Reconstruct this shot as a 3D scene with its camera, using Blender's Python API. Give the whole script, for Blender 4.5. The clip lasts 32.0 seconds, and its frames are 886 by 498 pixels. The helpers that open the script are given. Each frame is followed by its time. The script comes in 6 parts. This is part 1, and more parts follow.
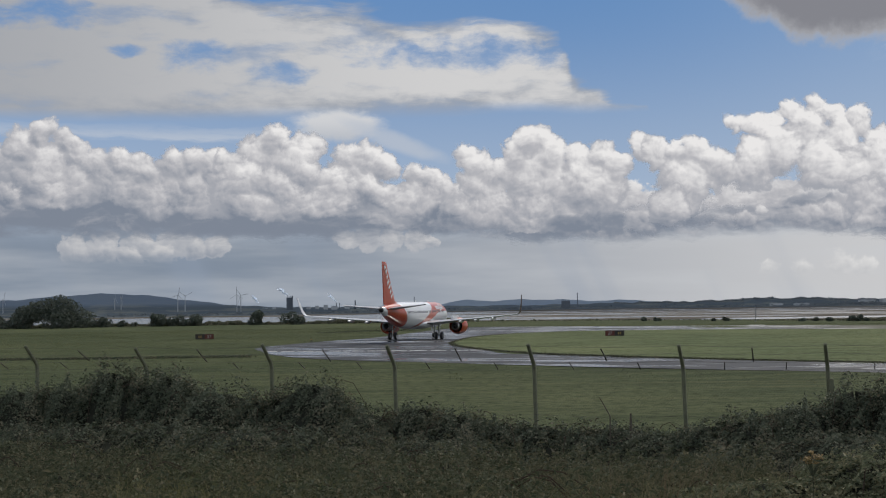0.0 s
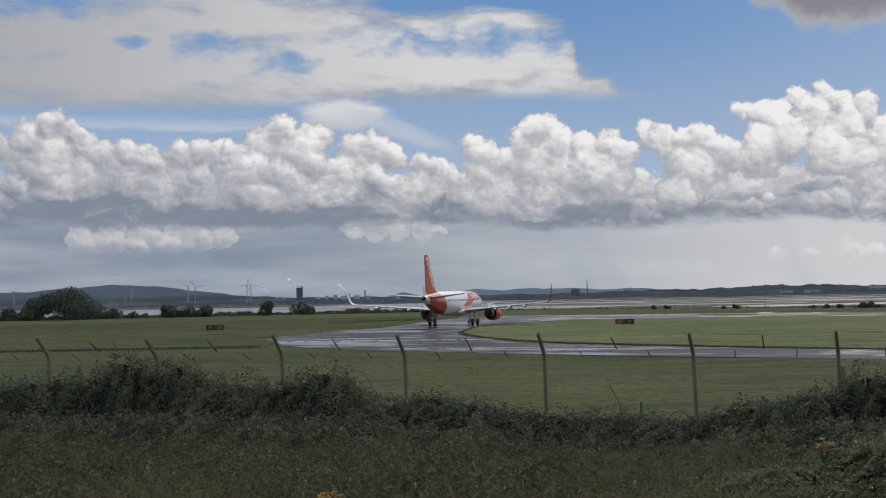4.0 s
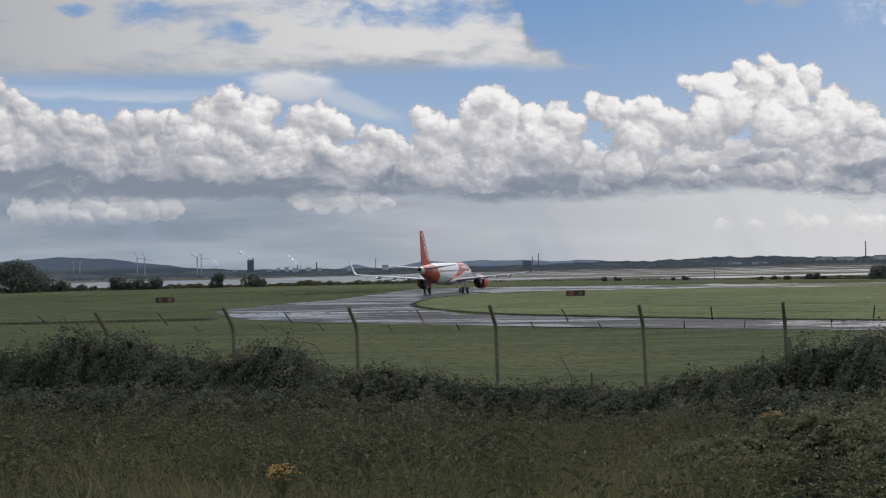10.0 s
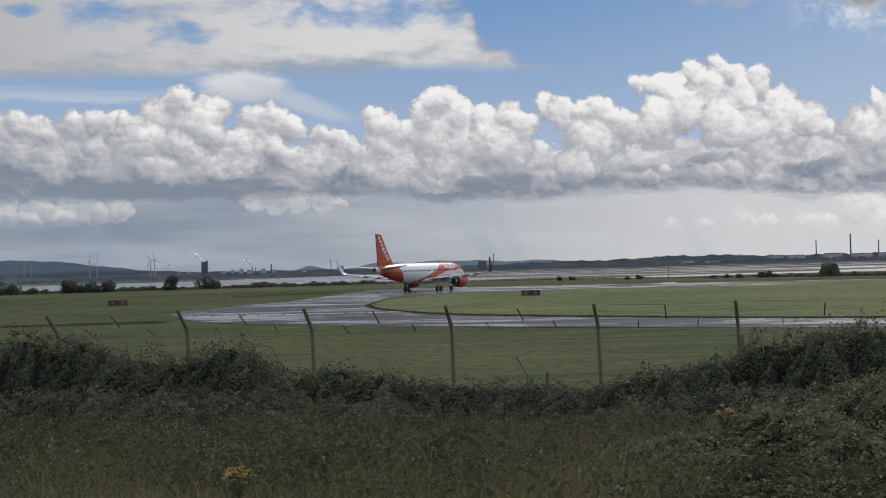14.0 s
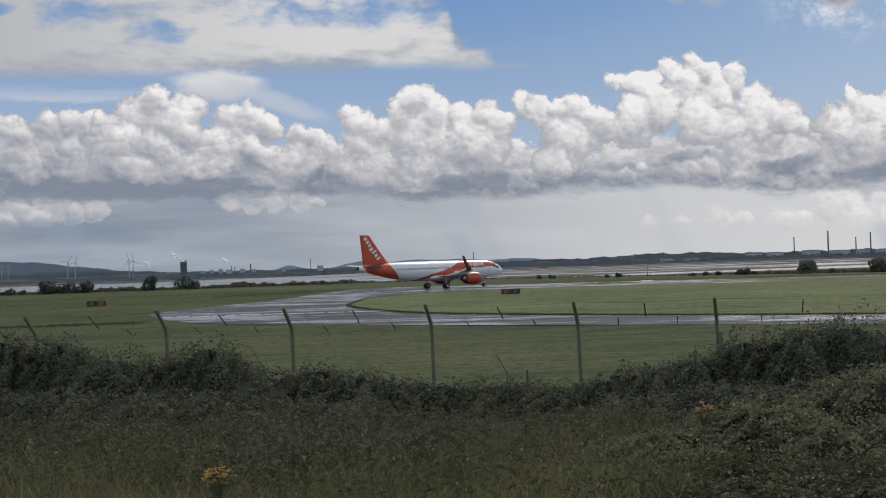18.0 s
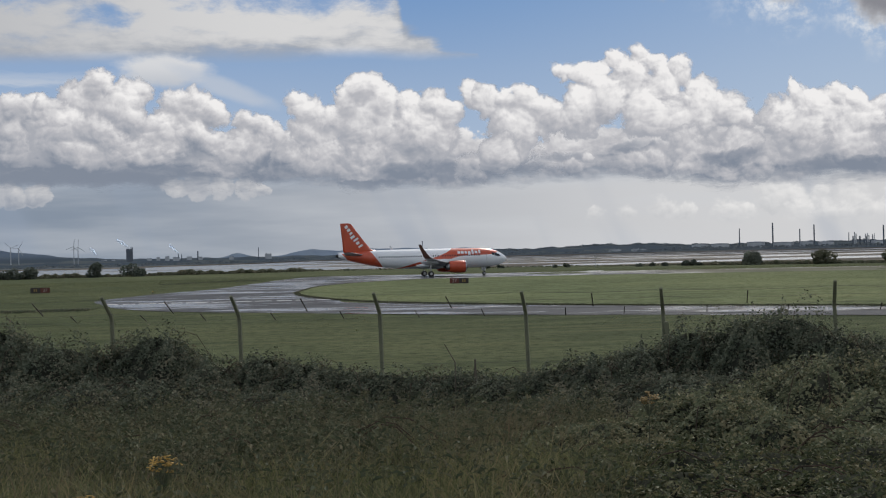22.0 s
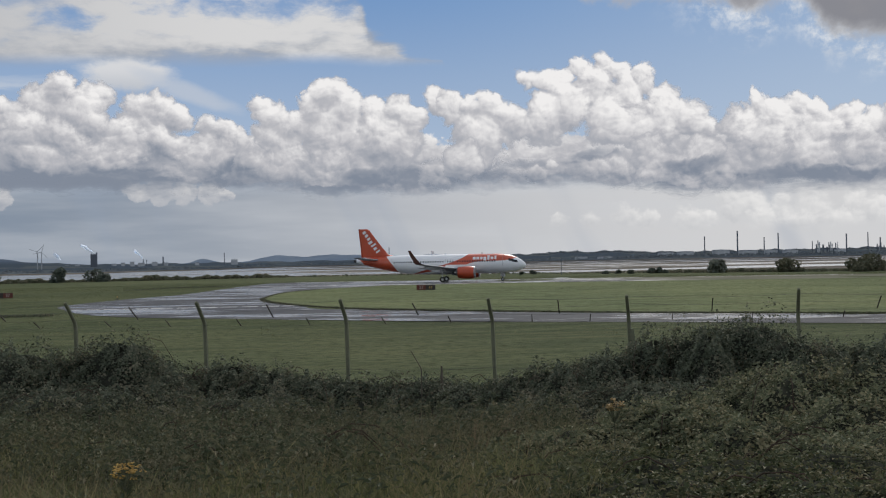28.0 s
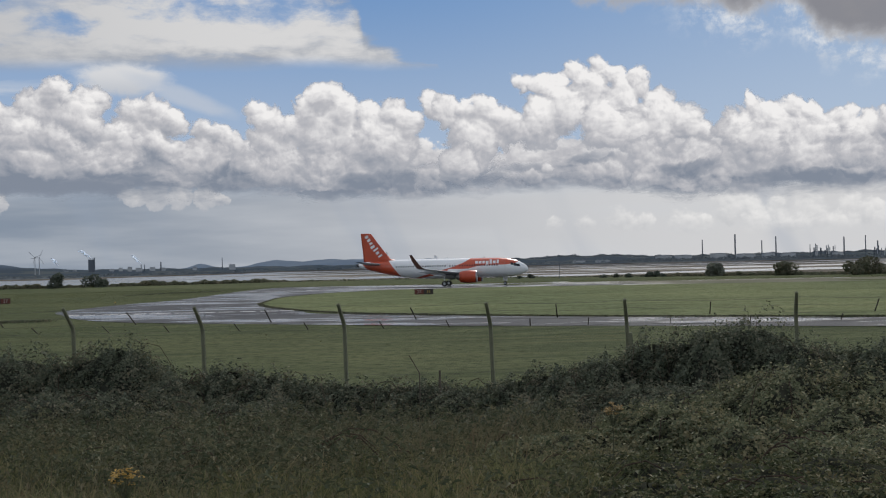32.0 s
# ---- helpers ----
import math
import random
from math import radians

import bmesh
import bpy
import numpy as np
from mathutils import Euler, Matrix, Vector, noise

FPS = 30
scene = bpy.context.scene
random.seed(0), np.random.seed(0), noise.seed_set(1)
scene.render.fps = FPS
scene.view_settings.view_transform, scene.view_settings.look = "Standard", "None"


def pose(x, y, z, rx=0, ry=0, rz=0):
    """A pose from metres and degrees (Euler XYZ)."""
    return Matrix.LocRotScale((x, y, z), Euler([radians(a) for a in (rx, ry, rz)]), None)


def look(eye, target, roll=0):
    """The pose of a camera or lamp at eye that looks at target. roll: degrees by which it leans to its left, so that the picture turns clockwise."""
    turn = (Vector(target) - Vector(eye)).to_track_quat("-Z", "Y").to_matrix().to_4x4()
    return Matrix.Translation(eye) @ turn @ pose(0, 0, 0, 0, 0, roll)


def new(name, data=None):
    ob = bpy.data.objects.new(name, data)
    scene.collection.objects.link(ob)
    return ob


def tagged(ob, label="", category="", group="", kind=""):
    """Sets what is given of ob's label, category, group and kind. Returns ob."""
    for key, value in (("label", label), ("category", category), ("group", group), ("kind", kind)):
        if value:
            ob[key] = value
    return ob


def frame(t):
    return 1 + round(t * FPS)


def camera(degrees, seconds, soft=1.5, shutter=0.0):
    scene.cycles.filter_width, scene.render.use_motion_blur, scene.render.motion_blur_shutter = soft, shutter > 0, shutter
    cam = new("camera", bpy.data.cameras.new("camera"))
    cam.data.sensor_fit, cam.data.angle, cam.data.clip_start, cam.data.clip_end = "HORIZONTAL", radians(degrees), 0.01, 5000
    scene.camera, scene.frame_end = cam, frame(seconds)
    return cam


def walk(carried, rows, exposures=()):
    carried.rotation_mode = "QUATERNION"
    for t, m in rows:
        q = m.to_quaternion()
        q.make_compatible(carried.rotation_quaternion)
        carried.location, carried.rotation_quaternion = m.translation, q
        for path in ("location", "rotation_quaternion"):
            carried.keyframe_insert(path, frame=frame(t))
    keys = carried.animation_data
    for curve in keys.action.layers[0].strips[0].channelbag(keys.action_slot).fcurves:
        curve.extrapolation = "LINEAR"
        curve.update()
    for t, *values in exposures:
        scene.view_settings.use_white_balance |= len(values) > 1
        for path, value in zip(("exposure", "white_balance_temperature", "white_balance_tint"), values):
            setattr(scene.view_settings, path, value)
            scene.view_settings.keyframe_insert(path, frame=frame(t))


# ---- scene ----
H = 5.55          # the eye over the level of the airfield
# seconds, yaw, pitch, roll of the hand-held camera, which stands in one place and pans to the right
PAN = [
(0.0, 0.00, 2.60, 0.70), (0.5, 0.32, 2.64, 0.70), (1.0, 0.73, 2.29, 0.76), (1.5, 0.77, 2.27, 0.78), (2.0,
0.79, 2.19, 0.79), (2.5, 0.73, 2.05, 0.84), (3.0, 0.65, 2.08, 0.87), (3.5, 0.56, 2.11, 0.94), (5.5, 0.15,
2.02, 1.54), (6.0, 0.08, 1.94, 1.68), (6.5, 0.02, 1.86, 1.70), (7.0, -0.11, 1.86, 1.72), (7.5, -0.34, 1.80,
1.57), (8.0, -0.57, 1.63, 1.39), (8.5, -0.74, 1.13, 1.27), (9.0, -1.05, 0.78, 1.28), (9.5, -1.40, 0.76, 1.23),
(10.0, -1.81, 0.75, 1.12), (10.5, -2.24, 0.76, 1.04), (11.0, -2.80, 0.60, 0.89), (11.5, -3.21, 0.68, 0.67),
(12.0, -3.37, 0.71, 0.67), (12.5, -3.56, 0.78, 0.84), (13.0, -3.73, 0.68, 1.21), (13.5, -3.82, 0.71, 1.41),
(14.0, -3.91, 0.73, 1.50), (14.5, -3.98, 0.77, 1.52), (16.5, -4.36, 0.79, 1.71), (17.0, -4.54, 0.68, 1.72),
(17.5, -4.72, 0.65, 1.81), (18.0, -4.86, 0.65, 1.78), (18.5, -4.95, 0.51, 1.78), (19.0, -5.07, 0.30, 1.58),
(19.5, -5.25, 0.12, 1.32), (20.0, -5.49, -0.08, 1.15), (20.5, -5.60, -0.01, 1.17), (21.0, -5.85, -0.07, 1.26),
(21.5, -6.26, -0.07, 1.34), (22.0, -7.27, 0.07, 1.36), (22.5, -8.43, 0.11, 1.27), (23.0, -8.79, 0.36, 1.05),
(23.5, -8.88, 0.67, 1.05), (24.0, -8.89, 0.54, 1.03), (24.5, -8.76, 0.45, 1.13), (25.0, -8.71, 0.42, 1.03),
(25.5, -8.74, 0.37, 1.17), (27.5, -8.77, 0.36, 1.07), (28.0, -8.83, 0.35, 1.11), (28.5, -8.94, 0.32, 1.13),
(29.0, -9.01, 0.31, 1.12), (29.5, -9.01, 0.37, 1.20), (30.0, -9.00, 0.42, 1.15), (30.5, -8.98, 0.45, 1.19),
(31.0, -8.97, 0.45, 1.22), (31.5, -8.93, 0.51, 1.28), (32.0, -8.93, 0.55, 1.28)
]
cam = camera(40.0, 32.0, soft=1.15)
walk(cam, [(t, pose(0, 0, H, 90 + pitch, roll, yaw)) for t, yaw, pitch, roll in PAN],
     exposures=[(0.0, -0.13), (1.0, -0.05), (3.0, -0.06), (6.0, -0.06), (9.0, 0.0), (13.0, -0.04), (32.0, -0.04)])

# ---- world and sun ----
SUN_AZ, SUN_EL = 24.0, 40.0       # degrees to the right of +y, and up
world = bpy.data.worlds.new("sky")
scene.world = world
world.use_nodes = True
wn = world.node_tree.nodes
sky = wn.new("ShaderNodeTexSky")
sky.sky_type = "NISHITA"
sky.sun_disc = False
sky.sun_elevation, sky.sun_rotation = radians(SUN_EL), radians(SUN_AZ)
sky.air_density, sky.dust_density, sky.ozone_density = 1.0, 0.6, 2.5
# broken white cloud over the whole sky lets half of the blue through
spread = wn.new("ShaderNodeTexNoise")
spread.inputs["Scale"].default_value, spread.inputs["Detail"].default_value = 2.2, 5.0
broken = wn.new("ShaderNodeMapRange")
broken.inputs[1].default_value, broken.inputs[2].default_value, broken.inputs[4].default_value = 0.35, 0.62, 0.85
cover = wn.new("ShaderNodeMix")
cover.data_type = "RGBA"
cover.inputs[7].default_value = (8.0, 8.1, 8.4, 1)
wl = world.node_tree.links
wl.new(wn.new("ShaderNodeTexCoord").outputs["Generated"], spread.inputs["Vector"])
wl.new(spread.outputs["Fac"], broken.inputs[0])
wl.new(broken.outputs[0], cover.inputs[0])
wl.new(sky.outputs[0], cover.inputs[6])
wl.new(cover.outputs[2], wn["Background"].inputs["Color"])
wn["Background"].inputs["Strength"].default_value = 0.105
sun = new("sun", bpy.data.lights.new("sun", "SUN"))
sun.data.energy, sun.data.angle, sun.data.color = 2.5, radians(2.0), (1.0, 0.95, 0.87)
az, el = radians(SUN_AZ), radians(SUN_EL)
sun.matrix_world = look((0, 0, 0), (-math.sin(az) * math.cos(el), -math.cos(az) * math.cos(el), -math.sin(el)))


# ---- node helpers ----
class Nodes:
    """Short names for the nodes of one material."""

    def __init__(self, name, tree=None):
        if tree:
            self.tree = tree
            return
        self.mat = bpy.data.materials.new(name)
        self.mat.use_nodes = True
        self.tree = self.mat.node_tree
        self.tree.nodes.clear()
        self.out = self.add("ShaderNodeOutputMaterial")

    def add(self, kind, operation=None, use_clamp=None, feature=None, data_type=None, blend_type=None, interpolation_type=None):
        n = self.tree.nodes.new(kind)
        if operation:
            n.operation = operation
        if use_clamp:
            n.use_clamp = True
        if feature:
            n.feature = feature
        if data_type:
            n.data_type = data_type
        if blend_type:
            n.blend_type = blend_type
        if interpolation_type:
            n.interpolation_type = interpolation_type
        return n

    def put(self, socket, value):
        if isinstance(value, bpy.types.NodeSocket):
            self.tree.links.new(value, socket)
        elif value is not None:
            if isinstance(value, (tuple, list)) and len(value) == 3 and socket.type == "RGBA":
                value = (*value, 1)
            socket.default_value = value

    def m(self, op, a, b=None, c=None, clamp=False):
        n = self.add("ShaderNodeMath", operation=op, use_clamp=clamp)
        for s, v in zip(n.inputs, (a, b, c)):
            self.put(s, v)
        return n.outputs[0]

    def vec(self, op, a, b=None):
        n = self.add("ShaderNodeVectorMath", operation=op)
        self.put(n.inputs[0], a)
        self.put(n.inputs[1], b)
        return n.outputs[0]

    def dot(self, a, b):
        n = self.add("ShaderNodeVectorMath", operation="DOT_PRODUCT")
        self.put(n.inputs[0], a)
        self.put(n.inputs[1], b)
        return n.outputs["Value"]

    def blend(self, fac, a, b):
        """A value between two, by a factor."""
        n = self.add("ShaderNodeMix", data_type="FLOAT")
        for s, v in zip(n.inputs[:1] + n.inputs[2:4], (fac, a, b)):
            self.put(s, v)
        return n.outputs[0]

    def xyz(self, x, y, z=0.0):
        n = self.add("ShaderNodeCombineXYZ")
        for s, v in zip(n.inputs, (x, y, z)):
            self.put(s, v)
        return n.outputs[0]

    def split(self, v):
        n = self.add("ShaderNodeSeparateXYZ")
        self.put(n.inputs[0], v)
        return n.outputs

    def coord(self, which="Object"):
        return self.add("ShaderNodeTexCoord").outputs[which]

    def noise(self, v, scale, detail=4.0, rough=0.55, distort=0.0):
        n = self.add("ShaderNodeTexNoise")
        self.put(n.inputs["Vector"], v)
        for k, x in (("Scale", scale), ("Detail", detail), ("Roughness", rough), ("Distortion", distort)):
            self.put(n.inputs[k], x)
        return n.outputs["Fac"]

    def cells(self, v, scale, feature="F1", detail=0.0, rough=0.5, smooth=None, color=False):
        n = self.add("ShaderNodeTexVoronoi", feature=feature)
        self.put(n.inputs["Vector"], v)
        self.put(n.inputs["Scale"], scale)
        if "Detail" in n.inputs:
            self.put(n.inputs["Detail"], detail)
            self.put(n.inputs["Roughness"], rough)
        if smooth is not None:
            self.put(n.inputs["Smoothness"], smooth)
        return n.outputs["Color" if color else "Distance"]

    def step(self, v, lo, hi, a=0.0, b=1.0):
        n = self.add("ShaderNodeMapRange", interpolation_type="SMOOTHSTEP")
        for s, x in zip(n.inputs, (v, lo, hi, a, b)):
            self.put(s, x)
        return n.outputs[0]

    def mix(self, fac, a, b, kind="MIX"):
        n = self.add("ShaderNodeMix", data_type="RGBA", blend_type=kind)
        self.put(n.inputs["Factor"], fac)
        self.put(n.inputs[6], a)
        self.put(n.inputs[7], b)
        return n.outputs[2]

    def curve(self, v, points, lo, hi, vlo, vhi):
        """A smooth curve through (v, value) points."""
        n = self.add("ShaderNodeFloatCurve")
        self.put(n.inputs["Value"], self.m("DIVIDE", self.m("SUBTRACT", v, lo), hi - lo, clamp=True))
        c = n.mapping.curves[0]
        pts = [((x - lo) / (hi - lo), (y - vlo) / (vhi - vlo)) for x, y in points]
        while len(c.points) < len(pts):
            c.points.new(0.5, 0.5)
        for p, q in zip(c.points, pts):
            p.location = q
        n.mapping.update()
        return self.m("MULTIPLY_ADD", n.outputs[0], vhi - vlo, vlo)

    def bump(self, height, strength=0.3, distance=0.02):
        n = self.add("ShaderNodeBump")
        self.put(n.inputs["Height"], height)
        self.put(n.inputs["Strength"], strength)
        self.put(n.inputs["Distance"], distance)
        return n.outputs[0]

    def surface(self, **inputs):
        n = self.add("ShaderNodeBsdfPrincipled")
        for k, v in inputs.items():
            self.put(n.inputs[k.replace("_", " ")], v)
        self.tree.links.new(n.outputs[0], self.out.inputs["Surface"])
        return self.mat


def paint(name, color, rough=0.5, metal=0.0, vary=0.12, scale=3.0, spec=0.5):
    """A painted or plain surface with soft wear."""
    k = Nodes(name)
    n = k.noise(k.coord(), scale, 6, 0.65)
    fine = k.noise(k.coord(), scale * 14, 3, 0.6)
    dark = tuple(c * (1 - 2.2 * vary) for c in color)
    col = k.mix(k.step(k.m("MULTIPLY_ADD", fine, 0.3, n), 0.4, 0.95), dark, color)
    return k.surface(Base_Color=col, Roughness=k.m("MULTIPLY_ADD", fine, 0.2, rough - 0.1), Metallic=metal, Specular_IOR_Level=spec)


def mesh_from(name, verts, faces, mat=None, smooth=False):
    """A mesh from arrays of places and of equal-sided faces."""
    me = bpy.data.meshes.new(name)
    verts, faces = np.asarray(verts, np.float32), np.asarray(faces, np.int32)
    me.vertices.add(len(verts))
    me.vertices.foreach_set("co", verts.ravel())
    k = faces.shape[1]
    me.loops.add(faces.size)
    me.loops.foreach_set("vertex_index", faces.ravel())
    me.polygons.add(len(faces))
    me.polygons.foreach_set("loop_start", np.arange(len(faces), dtype=np.int32) * k)
    me.polygons.foreach_set("use_smooth", np.full(len(faces), smooth))
    me.update(calc_edges=True)
    me.validate()
    if mat:
        me.materials.append(mat)
    return me


def grid_mesh(name, P, mat=None, smooth=True, wrap=False):
    """A sheet from an array of places, rows by columns by three."""
    r, c = P.shape[:2]
    i = np.arange(r * c).reshape(r, c)
    j = np.concatenate([i, i[:, :1]], 1) if wrap else i
    f = np.stack([j[:-1, :-1], j[:-1, 1:], j[1:, 1:], j[1:, :-1]], -1).reshape(-1, 4)
    return mesh_from(name, P.reshape(-1, 3), f, mat, smooth)


def part(name, bm, mat, parent, label="", smooth=False, at=None):
    """Links a bmesh (or a ready mesh) as one mesh object under a thing or a part."""
    if isinstance(bm, bmesh.types.BMesh):
        me = bpy.data.meshes.new(name)
        for f in bm.faces:
            f.smooth = smooth
        bm.to_mesh(me)
        bm.free()
        if mat:
            me.materials.append(mat)
    else:
        me = bm
    ob = new(name, me)
    if parent is not None:
        ob.parent = parent
    if at is not None:
        ob.matrix_basis = at
    if label:
        ob["label"] = label
    return ob


def box(sx, sy, sz, x=0, y=0, z=0, bevel=0.0, bm=None, m=None):
    """A bevelled box, by its size and centre."""
    bm = bm or bmesh.new()
    made = bmesh.ops.create_cube(bm, size=1, matrix=(m or Matrix()) @ Matrix.Translation((x, y, z)) @ Matrix.Diagonal((sx, sy, sz, 1)))
    if bevel:
        edges = {e for v in made["verts"] for e in v.link_edges}
        bmesh.ops.bevel(bm, geom=list(edges), offset=bevel, segments=2, affect="EDGES")
    return bm


def rod(a, b, ra, rb=None, n=8, bm=None, caps=True):
    """A tapered rod from a to b."""
    bm = bm or bmesh.new()
    a, b = Vector(a), Vector(b)
    turn = (b - a).to_track_quat("Z", "Y").to_matrix().to_4x4()
    bmesh.ops.create_cone(bm, cap_ends=caps, segments=n, radius1=ra, radius2=ra if rb is None else rb, depth=(b - a).length,
                          matrix=Matrix.Translation((a + b) / 2) @ turn)
    return bm


def lathe(profile, n=32, axis="X"):
    """A turned shape from (along, radius) pairs."""
    ang = np.linspace(0, 2 * np.pi, n, endpoint=False)
    P = np.array([[(s, r * np.cos(a), r * np.sin(a)) for a in ang] for s, r in profile])
    if axis == "Z":
        P = P[..., [1, 2, 0]]
    if axis == "Y":
        P = P[..., [2, 0, 1]]
    return P


def thing(name, m, label, category, group="", kind=""):
    """An Empty at the base of a thing in parts."""
    ob = new(name)
    ob.matrix_basis = m
    ob.empty_display_size = 0.3
    return tagged(ob, label, category, group, kind)

# ---- cloud backdrop ----
# heads of the cumulus bank: azimuth, elevation and radius in degrees, by stretches from west to east
HEAPS_WEST = [(-21.6, 5.6, 1.30), (-20.6, 6.7, 0.90), (-18.5, 6.2, 1.71), (-16.8, 5.3, 1.53), (-19.1, 7.3, 0.86), (-18.2, 7.9, 0.67), (-17.3, 7.5, 0.61), (-16.8, 7.0, 0.72), (-15.9, 6.5,
0.81), (-14.7, 5.5, 1.62), (-14.8, 6.6, 0.65), (-13.9, 6.3, 0.83), (-12.0, 5.5, 1.62), (-12.5, 6.6, 0.83), (-11.6, 6.8, 0.72), (-10.7, 6.6, 0.81),
(-9.8, 6.3, 0.81), (-9.3, 5.3, 1.44), (-19.7, 5.0, 0.61), (-17.8, 4.8, 0.90), (-13.5, 4.7, 1.08), (-10.8, 4.7, 1.08)]
HEAPS_MID = [(-8.5, 6.9, 1.18), (-7.8, 7.6, 0.79), (-6.3, 7.3, 0.87), (-6.8, 6.4, 1.34), (-4.0, 5.8, 1.68), (-4.5, 7.1, 0.67), (-3.3, 6.9, 0.84),
(-2.6, 6.4, 0.76), (-5.2, 5.3, 1.18), (-1.0, 4.9, 1.34), (-1.4, 6.2, 0.54), (-0.6, 5.9, 0.62), (0.0, 5.5, 0.57), (0.5, 4.8, 0.87), (-9.9, 6.5, 0.76),
(-9.2, 6.3, 0.76), (-9.5, 5.2, 1.51), (-8.1, 5.7, 0.84), (-8.4, 4.4, 1.01), (-7.3, 4.8, 1.01), (-6.1, 4.6, 0.77), (-5.1, 4.5, 0.60), (-3.4, 5.5,
0.67), (-2.7, 5.2, 0.67), (-2.0, 4.6, 0.84), (-0.7, 4.4, 1.01)]
HEAPS_TOWERS = [(2.1, 5.5, 1.21), (1.8, 6.6, 0.77), (1.1, 6.9, 0.54), (2.6, 6.3, 0.84), (4.5, 5.9, 1.76), (3.7, 7.1, 0.79), (4.4, 7.5, 0.91), (5.2,
7.0, 0.84), (6.3, 6.7, 0.77), (7.1, 5.4, 1.55), (7.6, 6.9, 0.84), (8.2, 6.4, 0.76), (9.4, 7.2, 0.71), (0.7, 4.4, 0.87), (2.4, 4.4, 1.18), (4.5, 4.0,
1.21), (5.5, 3.7, 0.84), (6.7, 3.5, 0.64), (3.6, 3.5, 1.01)]
HEAPS_CREST = [(11.4, 5.5, 1.55), (10.0, 6.9, 0.77), (11.0, 6.9, 0.45), (11.7, 6.9, 0.69), (12.3, 6.7, 0.60), (13.0, 6.2, 0.84), (14.5, 6.3, 1.21),
(13.3, 8.3, 0.37), (13.9, 8.2, 0.50), (14.6, 8.0, 0.54), (15.3, 7.7, 0.71), (16.0, 8.5, 0.54), (17.2, 8.8, 0.50), (16.6, 7.5, 1.01), (18.0, 8.2,
0.64), (18.3, 7.3, 1.04), (19.1, 8.1, 0.54), (19.4, 7.6, 0.60), (15.7, 6.8, 1.04), (20.0, 6.8, 0.94), (17.5, 6.0, 1.26), (19.3, 5.8, 1.43), (21.2,
6.2, 0.84), (21.7, 5.8, 0.77)]
HEAPS_EAST = [(23.4, 5.7, 1.04), (24.1, 6.6, 0.57), (24.7, 6.4, 0.54), (25.0, 5.8, 1.08), (26.0, 6.5, 0.57), (26.5, 6.3, 0.60), (27.6, 5.6, 0.87),
(28.2, 5.9, 0.60), (29.0, 5.5, 0.71), (26.6, 5.1, 1.21), (24.2, 4.9, 1.21), (28.7, 4.6, 1.08), (30.2, 5.5, 0.84), (31.3, 4.8, 1.18), (30.3, 4.2,
1.01), (19.3, 4.4, 1.01), (17.9, 3.9, 0.84), (21.7, 4.3, 1.01), (20.6, 3.7, 0.84), (16.6, 3.8, 0.71), (19.3, 3.4, 0.84), (21.0, 3.2, 0.67), (22.5,
3.3, 0.71), (26.6, 4.0, 1.18), (28.8, 4.1, 1.01), (14.7, 4.2, 0.34), (14.0, 3.7, 0.44), (9.2, 3.8, 0.67), (10.6, 4.5, 1.01)]
UNDERSIDES = [(-17.8, 4.1, 2.16, 0.58), (-12.4, 3.7, 1.98, 0.50), (-7.7, 3.5, 2.70, 0.47), (-15.6, 4.2, 1.62, 0.36), (-19.2, 3.3, 1.62, 0.32), (-8.1,
3.6, 3.70, 0.47), (-4.8, 4.0, 1.01, 0.27), (0.4, 4.3, 1.01, 0.34), (7.6, 3.6, 2.52, 0.44), (3.8, 3.1, 1.34, 0.15), (-2.7, 2.8, 1.18, 0.15), (11.2,
3.8, 1.68, 0.34), (13.6, 4.2, 1.18, 0.20), (21.5, 3.9, 1.18, 0.30), (25.0, 3.5, 1.01, 0.24), (27.0, 3.3, 2.60, 0.34), (20.0, 2.9, 1.18, 0.15), (16.9,
4.5, 1.01, 0.24)]
LOW_WEST = [(-15.3, 3.0, 0.47), (-14.0, 2.9, 0.72), (-12.6, 2.9, 0.72), (-11.5, 2.8, 0.65), (-10.5, 2.8, 0.61), (-16.8, 2.6, 0.72), (-15.6, 2.5,
0.72), (-13.0, 2.4, 0.72), (-14.4, 2.3, 0.54), (-4.5, 3.2, 0.57), (-3.5, 3.2, 0.64), (-2.4, 3.2, 0.71), (-1.2, 3.1, 0.64), (-0.5, 2.9, 0.40)]
LOW_EAST = [(15.1, 1.5, 0.30), (16.5, 1.5, 0.37), (18.1, 1.7, 0.50), (19.2, 1.3, 0.44), (20.8, 1.4, 0.54), (21.6, 1.2, 0.50), (23.0, 2.1, 0.67),
(24.1, 1.9, 0.60), (25.2, 1.7, 0.60), (26.5, 1.7, 0.77), (28.3, 1.8, 0.67), (29.2, 1.4, 0.67), (24.3, 1.1, 0.67), (25.9, 1.0, 0.67), (27.8, 0.9,
0.67)]
GAPS = [(-11.4, 11.5, 1.53, 0.65), (-7.5, 10.8, 1.29, 0.40), (-14.5, 11.6, 0.76, 0.25), (-18.0, 13.2, 1.71, 0.58), (-19.4, 12.9, 1.08, 0.43), (1.8, 11.75, 5.2, 0.62)]


